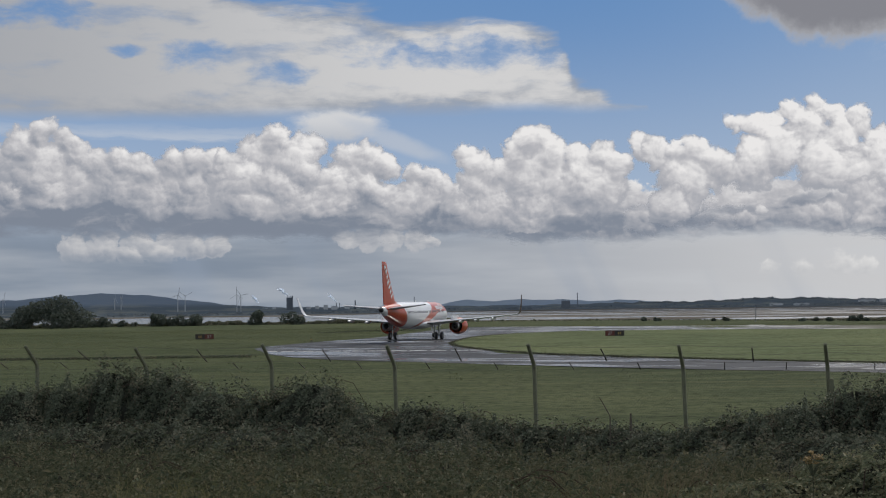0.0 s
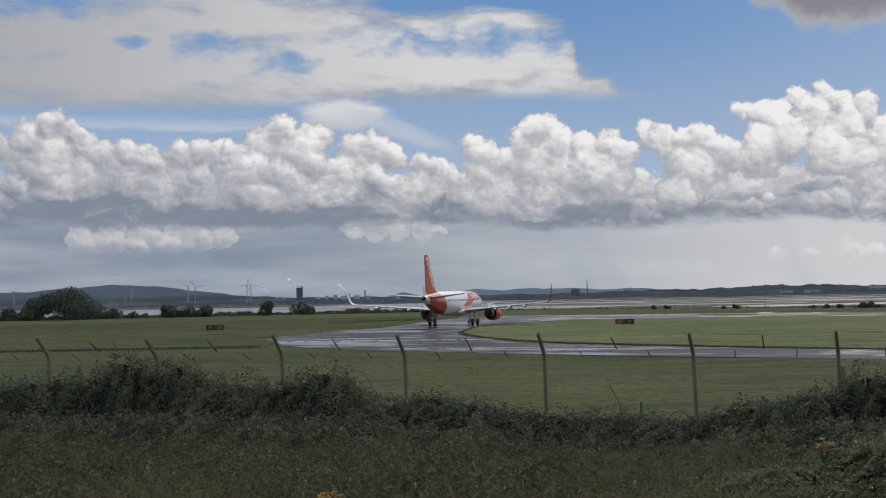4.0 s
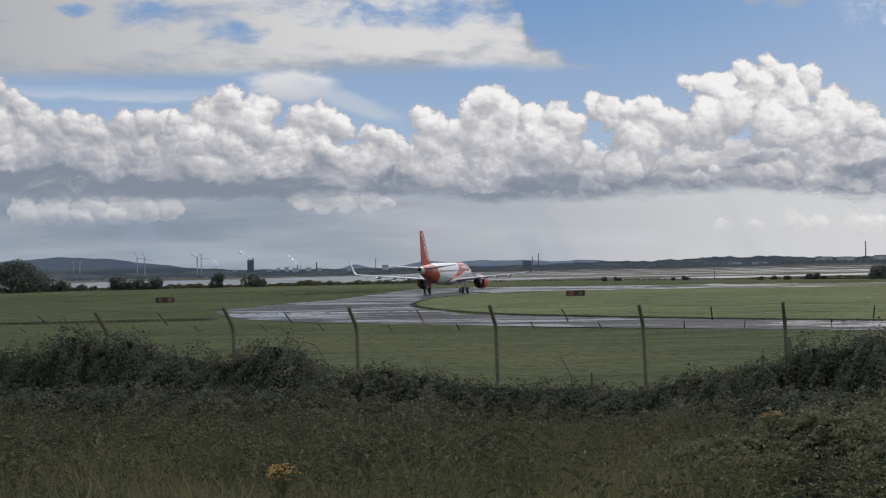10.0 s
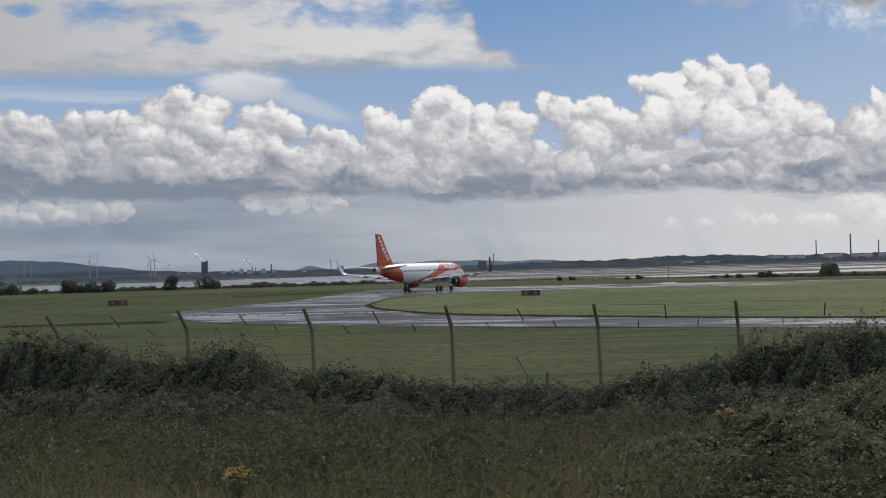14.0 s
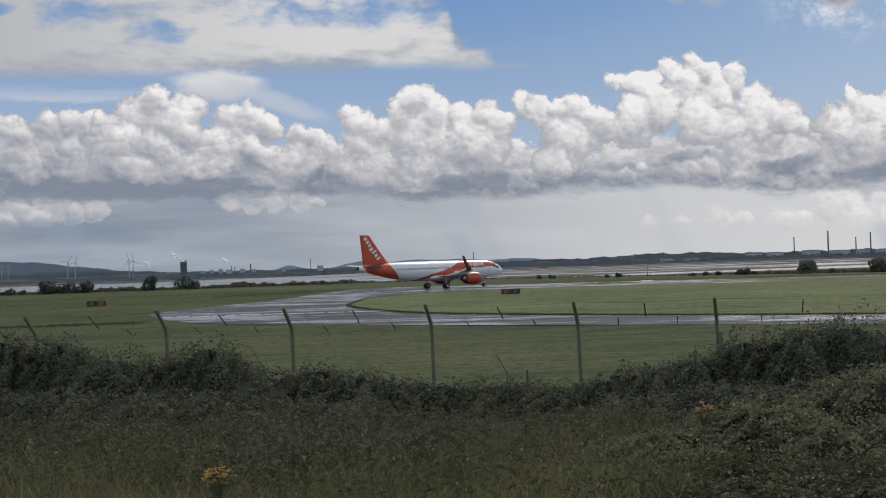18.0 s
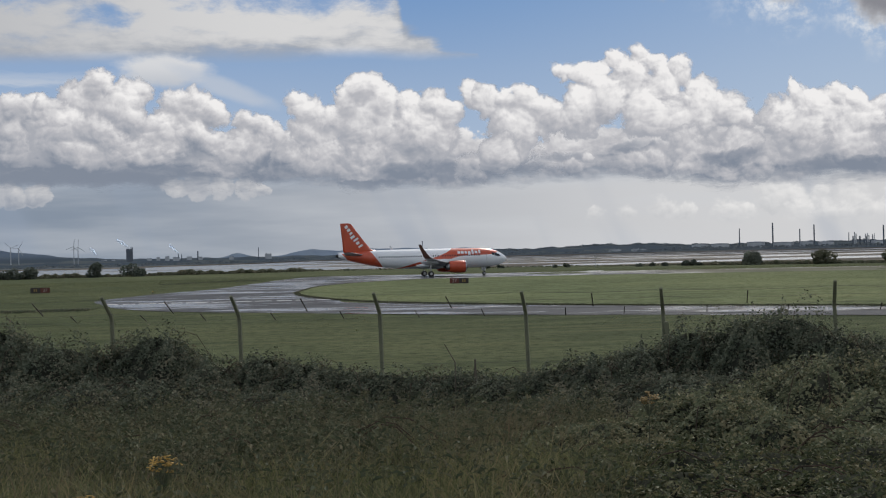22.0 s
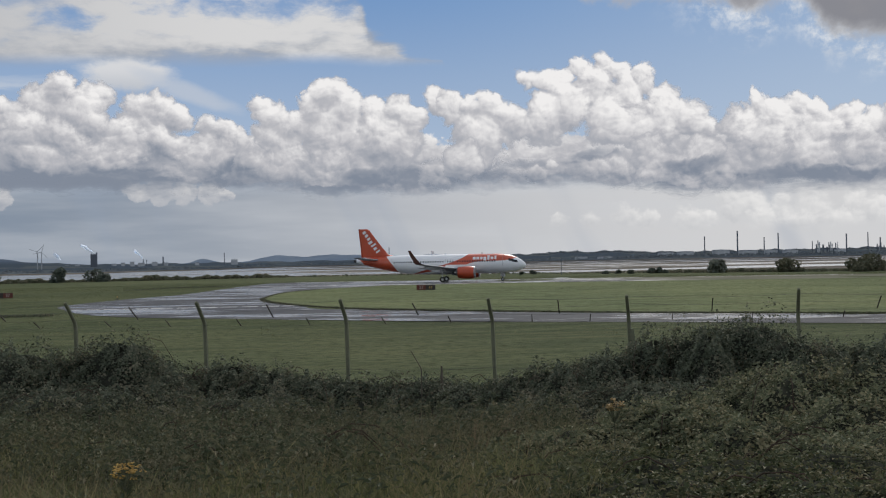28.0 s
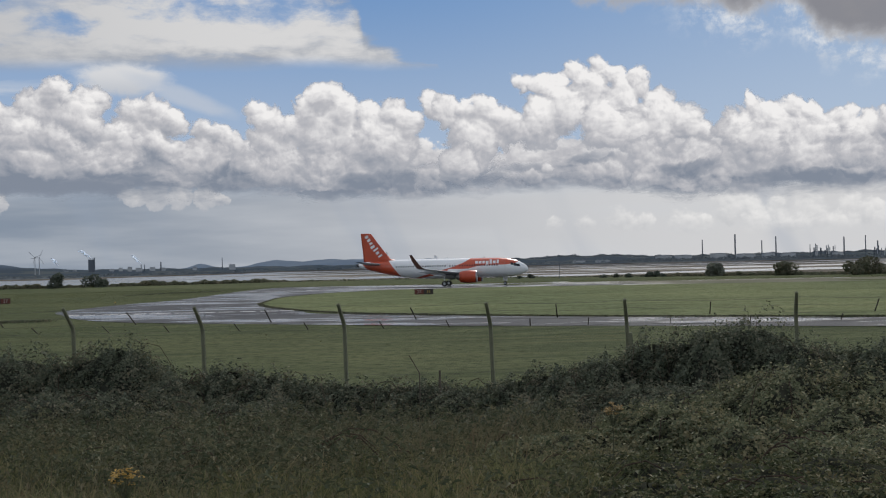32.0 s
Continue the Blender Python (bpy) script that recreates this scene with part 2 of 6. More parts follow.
def head_group():
    """One rounded cloud head laid over a tone and its cover."""
    g = bpy.data.node_groups.new("cloud_head", "ShaderNodeTree")
    for name, kind in (("place", "Vector"), ("centre", "Vector"), ("size", "Vector"), ("swell", "Float"), ("gain", "Float"), ("outer", "Float"), ("inner", "Float"),
                       ("contrast", "Float"), ("bright", "Float"), ("relief", "Float"), ("roughen", "Float"), ("strength", "Float"), ("tone", "Float"), ("cover", "Float")):
        g.interface.new_socket(name, in_out="INPUT", socket_type="NodeSocket" + kind)
    for name in ("tone", "cover"):
        g.interface.new_socket(name, in_out="OUTPUT", socket_type="NodeSocketFloat")
    k = Nodes("cloud_head", g)
    given = k.add("NodeGroupInput").outputs
    w = k.vec("MULTIPLY", k.vec("SUBTRACT", given["place"], given["centre"]), given["size"])
    q = k.m("MULTIPLY_ADD", given["swell"], given["gain"], k.dot(w, w))
    edge = k.m("MULTIPLY", k.step(q, given["outer"], given["inner"]), given["strength"])
    c = k.m("MULTIPLY", k.step(q, given["outer"], 0.30), given["strength"])
    lit = k.m("MULTIPLY_ADD", k.dot(w, (0.34, 0.94, 0)), given["contrast"], given["bright"])
    lit = k.m("MULTIPLY_ADD", given["relief"], given["roughen"], lit)
    end = k.add("NodeGroupOutput")
    k.put(end.inputs["tone"], k.blend(c, given["tone"], lit))
    k.put(end.inputs["cover"], k.m("MAXIMUM", given["cover"], edge))
    return g


HEAD = head_group()


class Sky(Nodes):
    """The fields that all sheets of cloud share, over azimuth and elevation in degrees."""

    def begin(self):
        self.uv = self.add("ShaderNodeUVMap").outputs[0]
        self.u, self.v, _ = self.split(self.uv)
        warp = self.add("ShaderNodeTexNoise")
        self.put(warp.inputs["Vector"], self.uv)
        self.put(warp.inputs["Scale"], 0.42)
        self.put(warp.inputs["Detail"], 3.0)
        self.p = self.vec("ADD", self.uv, self.vec("MULTIPLY", self.vec("SUBTRACT", warp.outputs["Color"], (0.5, 0.5, 0.5)), (0.9, 0.7, 0.0)))
        return self

    def lobes(self, at, scale):
        """Rounded heaps: the two large sizes, and all."""
        q = self.vec("MULTIPLY", at, (0.9, 1.1, 1.0))
        total, large = None, None
        for size, weight in ((1.0, 0.56), (2.1, 0.27), (4.6, 0.12), (10.0, 0.05)):
            d = self.cells(q, scale * size, "SMOOTH_F1", smooth=0.2) if size < 2 else self.cells(q, scale * size)
            one = self.m("MULTIPLY", self.m("SUBTRACT", 1.0, self.m("MULTIPLY", d, d)), weight)
            total = one if total is None else self.m("ADD", total, one)
            large = total if size < 3 else large
        return large, total

    def fields(self):
        """Swelling of the outlines, and relief lit from above and from the sun's side."""
        large, billow = self.lobes(self.p, 0.9)
        large2, billow2 = self.lobes(self.vec("ADD", self.p, (0.06, 0.11, 0.0)), 0.9)
        fluff = self.m("SUBTRACT", self.noise(self.p, 2.6, 7, 0.6), 0.5)
        big = self.m("SUBTRACT", self.noise(self.vec("ADD", self.uv, (5.0, 3.0, 0.0)), 0.5, 3, 0.5), 0.5)
        shred = self.m("SUBTRACT", self.noise(self.vec("ADD", self.p, (9.0, 2.0, 0.0)), 1.1, 8, 0.66), 0.5)
        self.swell = self.m("ADD", self.m("MULTIPLY", self.m("SUBTRACT", billow, 0.72), 0.75), self.m("ADD", self.m("MULTIPLY", fluff, 0.42), self.m("MULTIPLY", shred, 0.75)))
        relief = self.m("MULTIPLY_ADD", self.m("SUBTRACT", large, large2), 0.75, self.m("MULTIPLY", self.m("SUBTRACT", billow, billow2), 0.6))
        relief = self.m("ADD", self.m("MULTIPLY", relief, 0.80), self.m("ADD", self.m("MULTIPLY", fluff, 0.50), self.m("ADD", self.m("MULTIPLY", big, 0.70), self.m("MULTIPLY", shred, 0.55))))
        self.relief = self.m("ADD", relief, self.step(self.u, -24.0, 16.0, -0.24, 0.04))
        crumple = self.add("ShaderNodeTexNoise")
        self.put(crumple.inputs["Vector"], self.p)
        for key, value in (("Scale", 0.95), ("Detail", 6.0), ("Roughness", 0.6)):
            self.put(crumple.inputs[key], value)
        self.place = self.vec("ADD", self.p, self.vec("MULTIPLY", self.vec("SUBTRACT", crumple.outputs["Color"], (0.5, 0.5, 0.5)), (1.3, 1.0, 0.0)))
        self.torn = self.m("SUBTRACT", self.noise(self.vec("MULTIPLY", self.p, (0.45, 1.5, 1)), 0.9, 5, 0.6), 0.5)

    def heaps(self, rows, tone, cover, bright, contrast, soft, flat=False):
        """Lays heads (u, v, radius) or flat patches (u, v, half width, half height) over a tone and its cover."""
        for hu, hv, *r in rows:
            ru, rv = r[0], r[-1]
            n = self.add("ShaderNodeGroup")
            n.node_tree = HEAD
            values = dict(place=self.place, centre=(hu, hv, 0), size=(1 / ru, 1 / rv, 0), swell=self.swell, gain=-1.25 / min(rv, 1.1) ** 0.6, outer=1 + soft / rv, inner=1 - soft / rv,
                          contrast=contrast * max(0.3, min(1.0, (hv - 3.0) / 2.6)) if hv > 3 else contrast, bright=bright if flat else bright + 0.16 * max(-1.0, min(1.0, (hv - 5.4) / 1.5)), relief=self.relief, roughen=0.45 if flat else 1.0,
                          strength=0.85 if flat else 1.0, tone=tone, cover=cover)
            for key, value in values.items():
                self.put(n.inputs[key], value)
            tone, cover = n.outputs["tone"], n.outputs["cover"]
        return tone, cover

    def finish(self, col, alpha):
        glow, clear, both = self.add("ShaderNodeEmission"), self.add("ShaderNodeBsdfTransparent"), self.add("ShaderNodeMixShader")
        self.put(glow.inputs["Color"], col)
        self.put(both.inputs[0], alpha)
        self.tree.links.new(clear.outputs[0], both.inputs[1])
        self.tree.links.new(glow.outputs[0], both.inputs[2])
        self.tree.links.new(both.outputs[0], self.out.inputs["Surface"])
        return self.mat


def heap_material(name, banks=(), undersides=()):
    """One stretch of the main bank: heads heaped from the back to the front over flat shaded undersides; with none, the long body behind them."""
    k = Sky(name).begin()
    k.fields()
    tone, cover = 0.3, 0.0
    if not banks:
        cover = k.step(k.m("ADD", k.m("SUBTRACT", 5.75, k.v), k.m("MULTIPLY", k.swell, 2.4)), -0.1, 0.3)
        tone = k.m("MULTIPLY_ADD", k.relief, 0.8, k.m("MULTIPLY_ADD", k.torn, 0.7, k.step(k.v, 3.2, 5.6, 0.26, 0.66)))
    for rows in banks:
        tone, cover = k.heaps(rows, tone, cover, 0.60, 0.50, 0.21)
    tone, cover = k.heaps(undersides, tone, cover, 0.02, 0.0, 0.34, True)
    base = k.curve(k.u, [(-40, 3.4), (-20, 3.4), (-15, 3.3), (-8, 3.2), (-4, 3.2), (2, 3.2), (6, 2.9), (12, 3.1), (16, 3.2), (22, 2.8), (30, 2.8), (40, 2.8)], -40, 40, 0, 12)
    low = k.m("ADD", k.m("SUBTRACT", k.v, base), k.m("MULTIPLY", k.torn, 1.6))
    cover = k.m("MULTIPLY", cover, k.step(low, -0.35, 0.45))
    tone = k.m("SUBTRACT", tone, k.step(low, 0.0, 1.3, 0.22, 0.0))
    c = k.mix(k.m("MULTIPLY", tone, 2.0, clamp=True), (0.225, 0.26, 0.325), (0.52, 0.52, 0.55))
    c = k.mix(k.m("MULTIPLY", k.m("SUBTRACT", tone, 0.5), 2.1, clamp=True), c, (0.89, 0.875, 0.87))
    return k.finish(c, cover)


def sky_material():
    """Blue, haze, a smooth upper layer, shaded cloud overhead and the low far heaps."""
    k = Sky("sky_and_haze").begin()
    k.fields()
    uv, u, v, p = k.uv, k.u, k.v, k.p
    # the blue and the haze low down, brighter towards the sun
    blue = k.mix(k.step(v, 2.0, 15.0), (0.42, 0.52, 0.66), (0.145, 0.29, 0.555))
    blue = k.mix(k.step(u, 5.0, 34.0, 0.0, 0.35), blue, (0.55, 0.64, 0.75))
    haze = k.mix(k.step(u, -12.0, 24.0), (0.235, 0.285, 0.36), (0.64, 0.64, 0.65))
    streak = k.noise(k.vec("MULTIPLY", uv, (0.10, 0.75, 1)), 1.0, 4, 0.5)
    haze = k.mix(k.step(streak, 0.35, 0.7, 0.0, 0.35), haze, (0.62, 0.64, 0.67))
    shaft = k.noise(k.vec("MULTIPLY", k.vec("ADD", uv, k.xyz(k.m("MULTIPLY", v, 0.5), 0.0)), (0.22, 0.05, 1)), 1.0, 3, 0.5)
    haze = k.mix(k.step(shaft, 0.5, 0.72, 0.0, 0.45), haze, (0.30, 0.36, 0.46))
    col = k.mix(k.step(v, 2.6, 5.6), haze, blue)

    def over(cover, c):
        nonlocal col
        col = k.mix(cover, col, c)

    # smooth upper layer: a broad sheet that thins to two tongues, with blue gaps
    wisp = k.noise(k.vec("MULTIPLY", p, (0.16, 0.62, 1)), 1.0, 7, 0.6)
    fibre = k.noise(k.vec("MULTIPLY", k.vec("ADD", p, (31.0, 7.0, 0.0)), (0.22, 1.5, 1)), 1.0, 6, 0.6)
    curl = k.m("SUBTRACT", k.noise(k.vec("MULTIPLY", p, (0.5, 1.0, 1)), 1.3, 7, 0.62), 0.5)
    hi = k.curve(u, [(-40, 22), (-13, 22), (-10.5, 14.6), (-8, 14.0), (-4, 13.9), (-2, 13.3), (2.7, 13.2), (4.2, 12.9), (5.6, 12.3), (6.4, 10.5), (7.6, 9.75), (8.3, 9.2), (9.6, 9.1), (10.2, 8.0), (40, 8.0)], -40, 40, 0, 24)
    lo = k.curve(u, [(-40, 8.5), (-15, 8.6), (-7, 8.85), (0.3, 8.95), (4, 9.1), (7.5, 8.95), (9.6, 9.0), (40, 9.3)], -40, 40, 0, 24)
    rag = k.m("MULTIPLY", k.m("SUBTRACT", fibre, 0.5), 2.0)
    lens = k.m("MINIMUM", k.m("SUBTRACT", k.m("ADD", hi, rag), v), k.m("ADD", k.m("SUBTRACT", v, lo), k.m("MULTIPLY", rag, 0.14)))
    gap = None
    for gu, gv, ru, rv in GAPS:
        w = k.vec("MULTIPLY", k.vec("SUBTRACT", p, (gu, gv, 0)), (1 / ru, 1 / rv, 0))
        q = k.step(k.m("ADD", k.m("ADD", k.dot(w, w), k.m("MULTIPLY", curl, 6.0)), k.m("MULTIPLY", rag, 0.9)), -0.7, 2.1, 1.0, 0.0)
        gap = q if gap is None else k.m("MAXIMUM", gap, q)
    sheet = k.m("MULTIPLY", k.step(lens, -0.25, 0.55), k.m("SUBTRACT", 1.0, k.m("MULTIPLY", gap, 0.9)))
    sheet = k.m("MULTIPLY", sheet, k.step(wisp, 0.30, 0.5, 0.6, 1.0))
    st = k.m("ADD", k.step(lens, 0.0, 1.5, 0.34, 0.78), k.m("ADD", k.m("MULTIPLY", k.m("SUBTRACT", wisp, 0.5), 2.0), k.m("MULTIPLY", curl, 0.8)))
    grey = k.mix(k.step(st, 0.1, 0.85), (0.36, 0.39, 0.445), k.mix(k.step(u, -24.0, 3.0), (0.40, 0.415, 0.445), (0.69, 0.687, 0.69)))
    thin = k.m("MULTIPLY", k.step(k.m("ABSOLUTE", k.m("ADD", k.m("SUBTRACT", v, 8.0), k.m("MULTIPLY", rag, 0.8))), 0.0, 0.45, 1.0, 0.0), k.step(u, -8.5, -6.0, 1.0, 0.0))
    over(k.m("MULTIPLY", thin, k.step(fibre, 0.3, 0.7, 0.1, 0.7)), (0.56, 0.61, 0.69))
    over(sheet, grey)
    # a smooth cap over the heaps, and its trailing veil
    du, dv = k.m("DIVIDE", k.m("ADD", u, 4.9), 2.5), k.m("DIVIDE", k.m("SUBTRACT", v, 8.4), 0.85)
    cap = k.m("ADD", k.m("SUBTRACT", 1.0, k.m("ADD", k.m("MULTIPLY", du, du), k.m("MULTIPLY", dv, dv))), k.m("MULTIPLY", curl, 1.6))
    over(k.step(cap, -0.1, 0.8, 0.0, 0.95), k.mix(k.step(dv, -0.8, 0.5), (0.54, 0.565, 0.61), (0.70, 0.705, 0.72)))
    du, dv = k.m("DIVIDE", k.m("ADD", u, 2.2), 3.0), k.m("DIVIDE", k.m("SUBTRACT", v, k.m("MULTIPLY_ADD", u, -0.36, 6.9)), 0.6)
    veil = k.m("ADD", k.m("SUBTRACT", 1.0, k.m("ADD", k.m("MULTIPLY", du, du), k.m("MULTIPLY", dv, dv))), k.m("MULTIPLY", curl, 0.8))
    over(k.step(veil, 0.0, 1.0, 0.0, 0.75), (0.52, 0.57, 0.655))

    # shaded cloud overhead, with a bright torn fringe
    edge = k.curve(u, [(-40, 22), (10, 22), (13.2, 13.7), (15.8, 12.2), (16.7, 11.5), (20.2, 11.4), (22.8, 11.0), (23.5, 10.6), (24.4, 10.6), (25.6, 11.0), (26.7, 10.2), (27.5, 9.4), (30, 8.9), (40, 8.2)], -40, 40, 0, 24)
    torn = k.m("MULTIPLY", k.m("SUBTRACT", k.noise(p, 0.8, 7, 0.62), 0.5), 1.6)
    dd = k.m("ADD", k.m("SUBTRACT", v, edge), torn)
    fringe = k.m("MULTIPLY", k.step(k.m("ADD", dd, 1.9), 0.0, 1.8), k.step(u, 19.0, 24.0))
    over(k.m("MULTIPLY", k.m("MULTIPLY", fringe, 0.9), k.step(k.noise(p, 0.9, 7, 0.65), 0.42, 0.68)), k.mix(k.step(fibre, 0.35, 0.65), (0.62, 0.66, 0.72), (0.84, 0.85, 0.86)))
    over(k.step(dd, -0.25, 0.55, 0.0, 0.97), k.mix(k.step(dd, 0.0, 1.1), (0.45, 0.455, 0.48), (0.25, 0.25, 0.275)))

    # lower, farther heaps in the haze
    tone, cover = k.heaps(LOW_WEST, 0.4, 0.0, 0.74, 0.48, 0.12)
    c = k.mix(k.m("MULTIPLY", tone, 1.0, clamp=True), (0.30, 0.335, 0.40), (0.70, 0.69, 0.69))
    over(k.m("MULTIPLY", cover, k.step(k.m("MULTIPLY_ADD", k.torn, 1.0, v), 1.9, 2.6)), c)
    tone, cover = k.heaps([(hu, hv, hr * 1.3) for hu, hv, hr in LOW_EAST], 0.5, 0.0, 0.72, 0.40, 0.30)
    c = k.mix(k.m("MULTIPLY", tone, 1.0, clamp=True), (0.46, 0.475, 0.505), (0.84, 0.83, 0.82))
    over(k.m("MULTIPLY", k.m("MULTIPLY", cover, 0.85), k.step(k.m("MULTIPLY_ADD", k.torn, 1.0, v), 0.7, 1.6)), c)

    # seen over the front alone: clear towards the rim of the sheet
    alpha = k.m("MULTIPLY", k.step(v, 17.0, 24.0, 1.0, 0.0), k.step(k.m("ABSOLUTE", k.m("SUBTRACT", u, 4.0)), 44.0, 58.0, 1.0, 0.0))
    return k.finish(col, alpha)


def cloud_sheet(name, mat, R, u0, u1, v0, v1, label):
    us, vs = np.linspace(u0, u1, int(u1 - u0) + 1), np.linspace(v0, v1, int(v1 - v0) + 1)
    U, V = np.meshgrid(us, vs)
    a, e = np.radians(U), np.radians(V)
    P = np.stack([R * np.sin(a) * np.cos(e), R * np.cos(a) * np.cos(e), R * np.sin(e)], -1)
    me = grid_mesh(name, P, mat)
    uv = me.uv_layers.new(name="sky")
    idx = np.empty(len(me.loops), np.int32)
    me.loops.foreach_get("vertex_index", idx)
    uv.data.foreach_set("uv", np.stack([U.ravel(), V.ravel()], -1)[idx].astype(np.float32).ravel())
    ob = new(name, me)
    ob.location = (0, 0, H)
    return tagged(ob, label, "sky", kind="structure")


clouds = [
    cloud_sheet("cloud_backdrop", sky_material(), 4850.0, -56, 64, -3, 25, "pale blue sky with smooth white layers above haze"),
    cloud_sheet("cumulus_body", heap_material("cumulus_body"), 4845.0, -50, 58, 1, 9, "long grey body of the cumulus bank"),
    cloud_sheet("cumulus_west", heap_material("cumulus_west", (HEAPS_WEST,), UNDERSIDES[:5]), 4842.0, -27, -5, 1, 11, "shaded grey and white cumulus bank over the hills"),
    cloud_sheet("cumulus_middle", heap_material("cumulus_middle", (HEAPS_MID,), UNDERSIDES[5:8] + UNDERSIDES[10:11]), 4839.0, -15, 4, 1, 11, "white cumulus heads above a shaded base"),
    cloud_sheet("cumulus_towers", heap_material("cumulus_towers", (HEAPS_TOWERS,), UNDERSIDES[8:10]), 4836.0, -3, 14, 1, 11, "bright white cumulus towers over the river"),
    cloud_sheet("cumulus_crest", heap_material("cumulus_crest", (HEAPS_CREST,), UNDERSIDES[11:13]), 4833.0, 6, 27, 1, 12, "tall torn crest of white cumulus"),
    cloud_sheet("cumulus_east", heap_material("cumulus_east", (HEAPS_EAST,), UNDERSIDES[13:]), 4830.0, 5, 38, 1, 11, "bright white cumulus bank over the far shore"),
]


# ---- plan of the ground ----
FENCE_AZ, FENCE_D = 14.0, 25.6                      # the fence's normal, and its distance from the eye
FN = (math.sin(radians(FENCE_AZ)), math.cos(radians(FENCE_AZ)))
RUN_A = radians(-21.0)                              # the runway's heading from +x
RUN_C = (40.6, 258.2)
WATER_Z = -15.0


def ramp(x, lo, hi):
    t = np.clip((x - lo) / (hi - lo), 0, 1)
    return t * t * (3 - 2 * t)


def wobble(x, y, s, seed=0.0):
    """Soft unevenness, from crossed waves."""
    return (np.sin(x / s + seed) * np.cos(y / s * 1.3 + seed * 2) + 0.5 * np.sin(x / s * 2.3 - y / s * 1.7 + seed) + 0.3 * np.sin(x / s * 4.1 + y / s * 3.7)) / 1.8


def shore(a):
    """The distance of the airfield's far edge, by azimuth in degrees."""
    return 385 - 60 * ramp(a, 4, 26) - 20 * ramp(a, 26, 40)


def far_shore(a):
    return 2450 + 950 * ramp(a, -8, 6) + 60 * np.sin(a * 0.9)


def skyline(a):
    """Elevation of the far land's top, degrees."""
    g = lambda c, w, h: h * np.exp(-((a - c) / w) ** 2)
    s = -0.09 + g(-15.2, 4.6, 0.72) + g(-24, 5, 0.45) + g(8.0, 2.0, 0.05) + g(15.5, 3.4, 0.16) + g(27, 6, 0.08)
    return s + 0.02 * np.sin(a * 2.7) + 0.012 * np.sin(a * 6.3)


def far_skyline(a):
    """Elevation of the hills beyond, painted in hazy blue, degrees."""
    g = lambda c, w, h: h * np.exp(-((a - c) / w) ** 2)
    return -0.12 + g(-2.3, 0.6, 0.22) + g(1.1, 1.2, 0.31) + g(3.4, 1.2, 0.27) + g(5.6, 1.5, 0.27) + g(8.4, 1.4, 0.22) + g(11.0, 1.6, 0.10) + 0.008 * np.sin(a * 7.1)


def ground_z(x, y):
    x, y = np.asarray(x, float), np.asarray(y, float)
    s = x * FN[0] + y * FN[1]
    d = np.hypot(x, y)
    a = np.degrees(np.arctan2(x, y))
    bank = 3.95 - 1.85 * np.clip((s - 2) / (FENCE_D - 2), 0, 1)
    z = np.where(s < 27, bank, 2.1 * (1 - ramp(s, 27, 54)))
    z = z + 0.10 * wobble(x, y, 3.1) * (1 - ramp(s, 30, 60)) * ramp(d, 2, 6)
    z = z + 0.10 * wobble(x, y, 17.0, 1.0) * ramp(s, 60, 80) * 0.5
    e = shore(a)
    z = z - 15.75 * ramp(d, e + 4, e + 90)
    flats = 1.0 * wobble(x * 0.25 + 80 * np.sin(y / 600), y, 90.0, 2.0) + 0.45 * wobble(x * 0.4, y, 47.0, 4.0)
    z = z + np.where(d > e + 90, flats + 0.85 * ramp(a, -3, 5), 0)
    f = far_shore(a)
    top = H + 4350 * np.tan(np.radians(skyline(a)))
    z = z + ramp(d, f, f + 60) * 3.6
    r = ramp(d, f + 250, 4350)
    z = z * (1 - r) + top * r
    behind = ramp(np.abs(a), 60, 80)
    return np.where(d > 60, z * (1 - behind) , z)


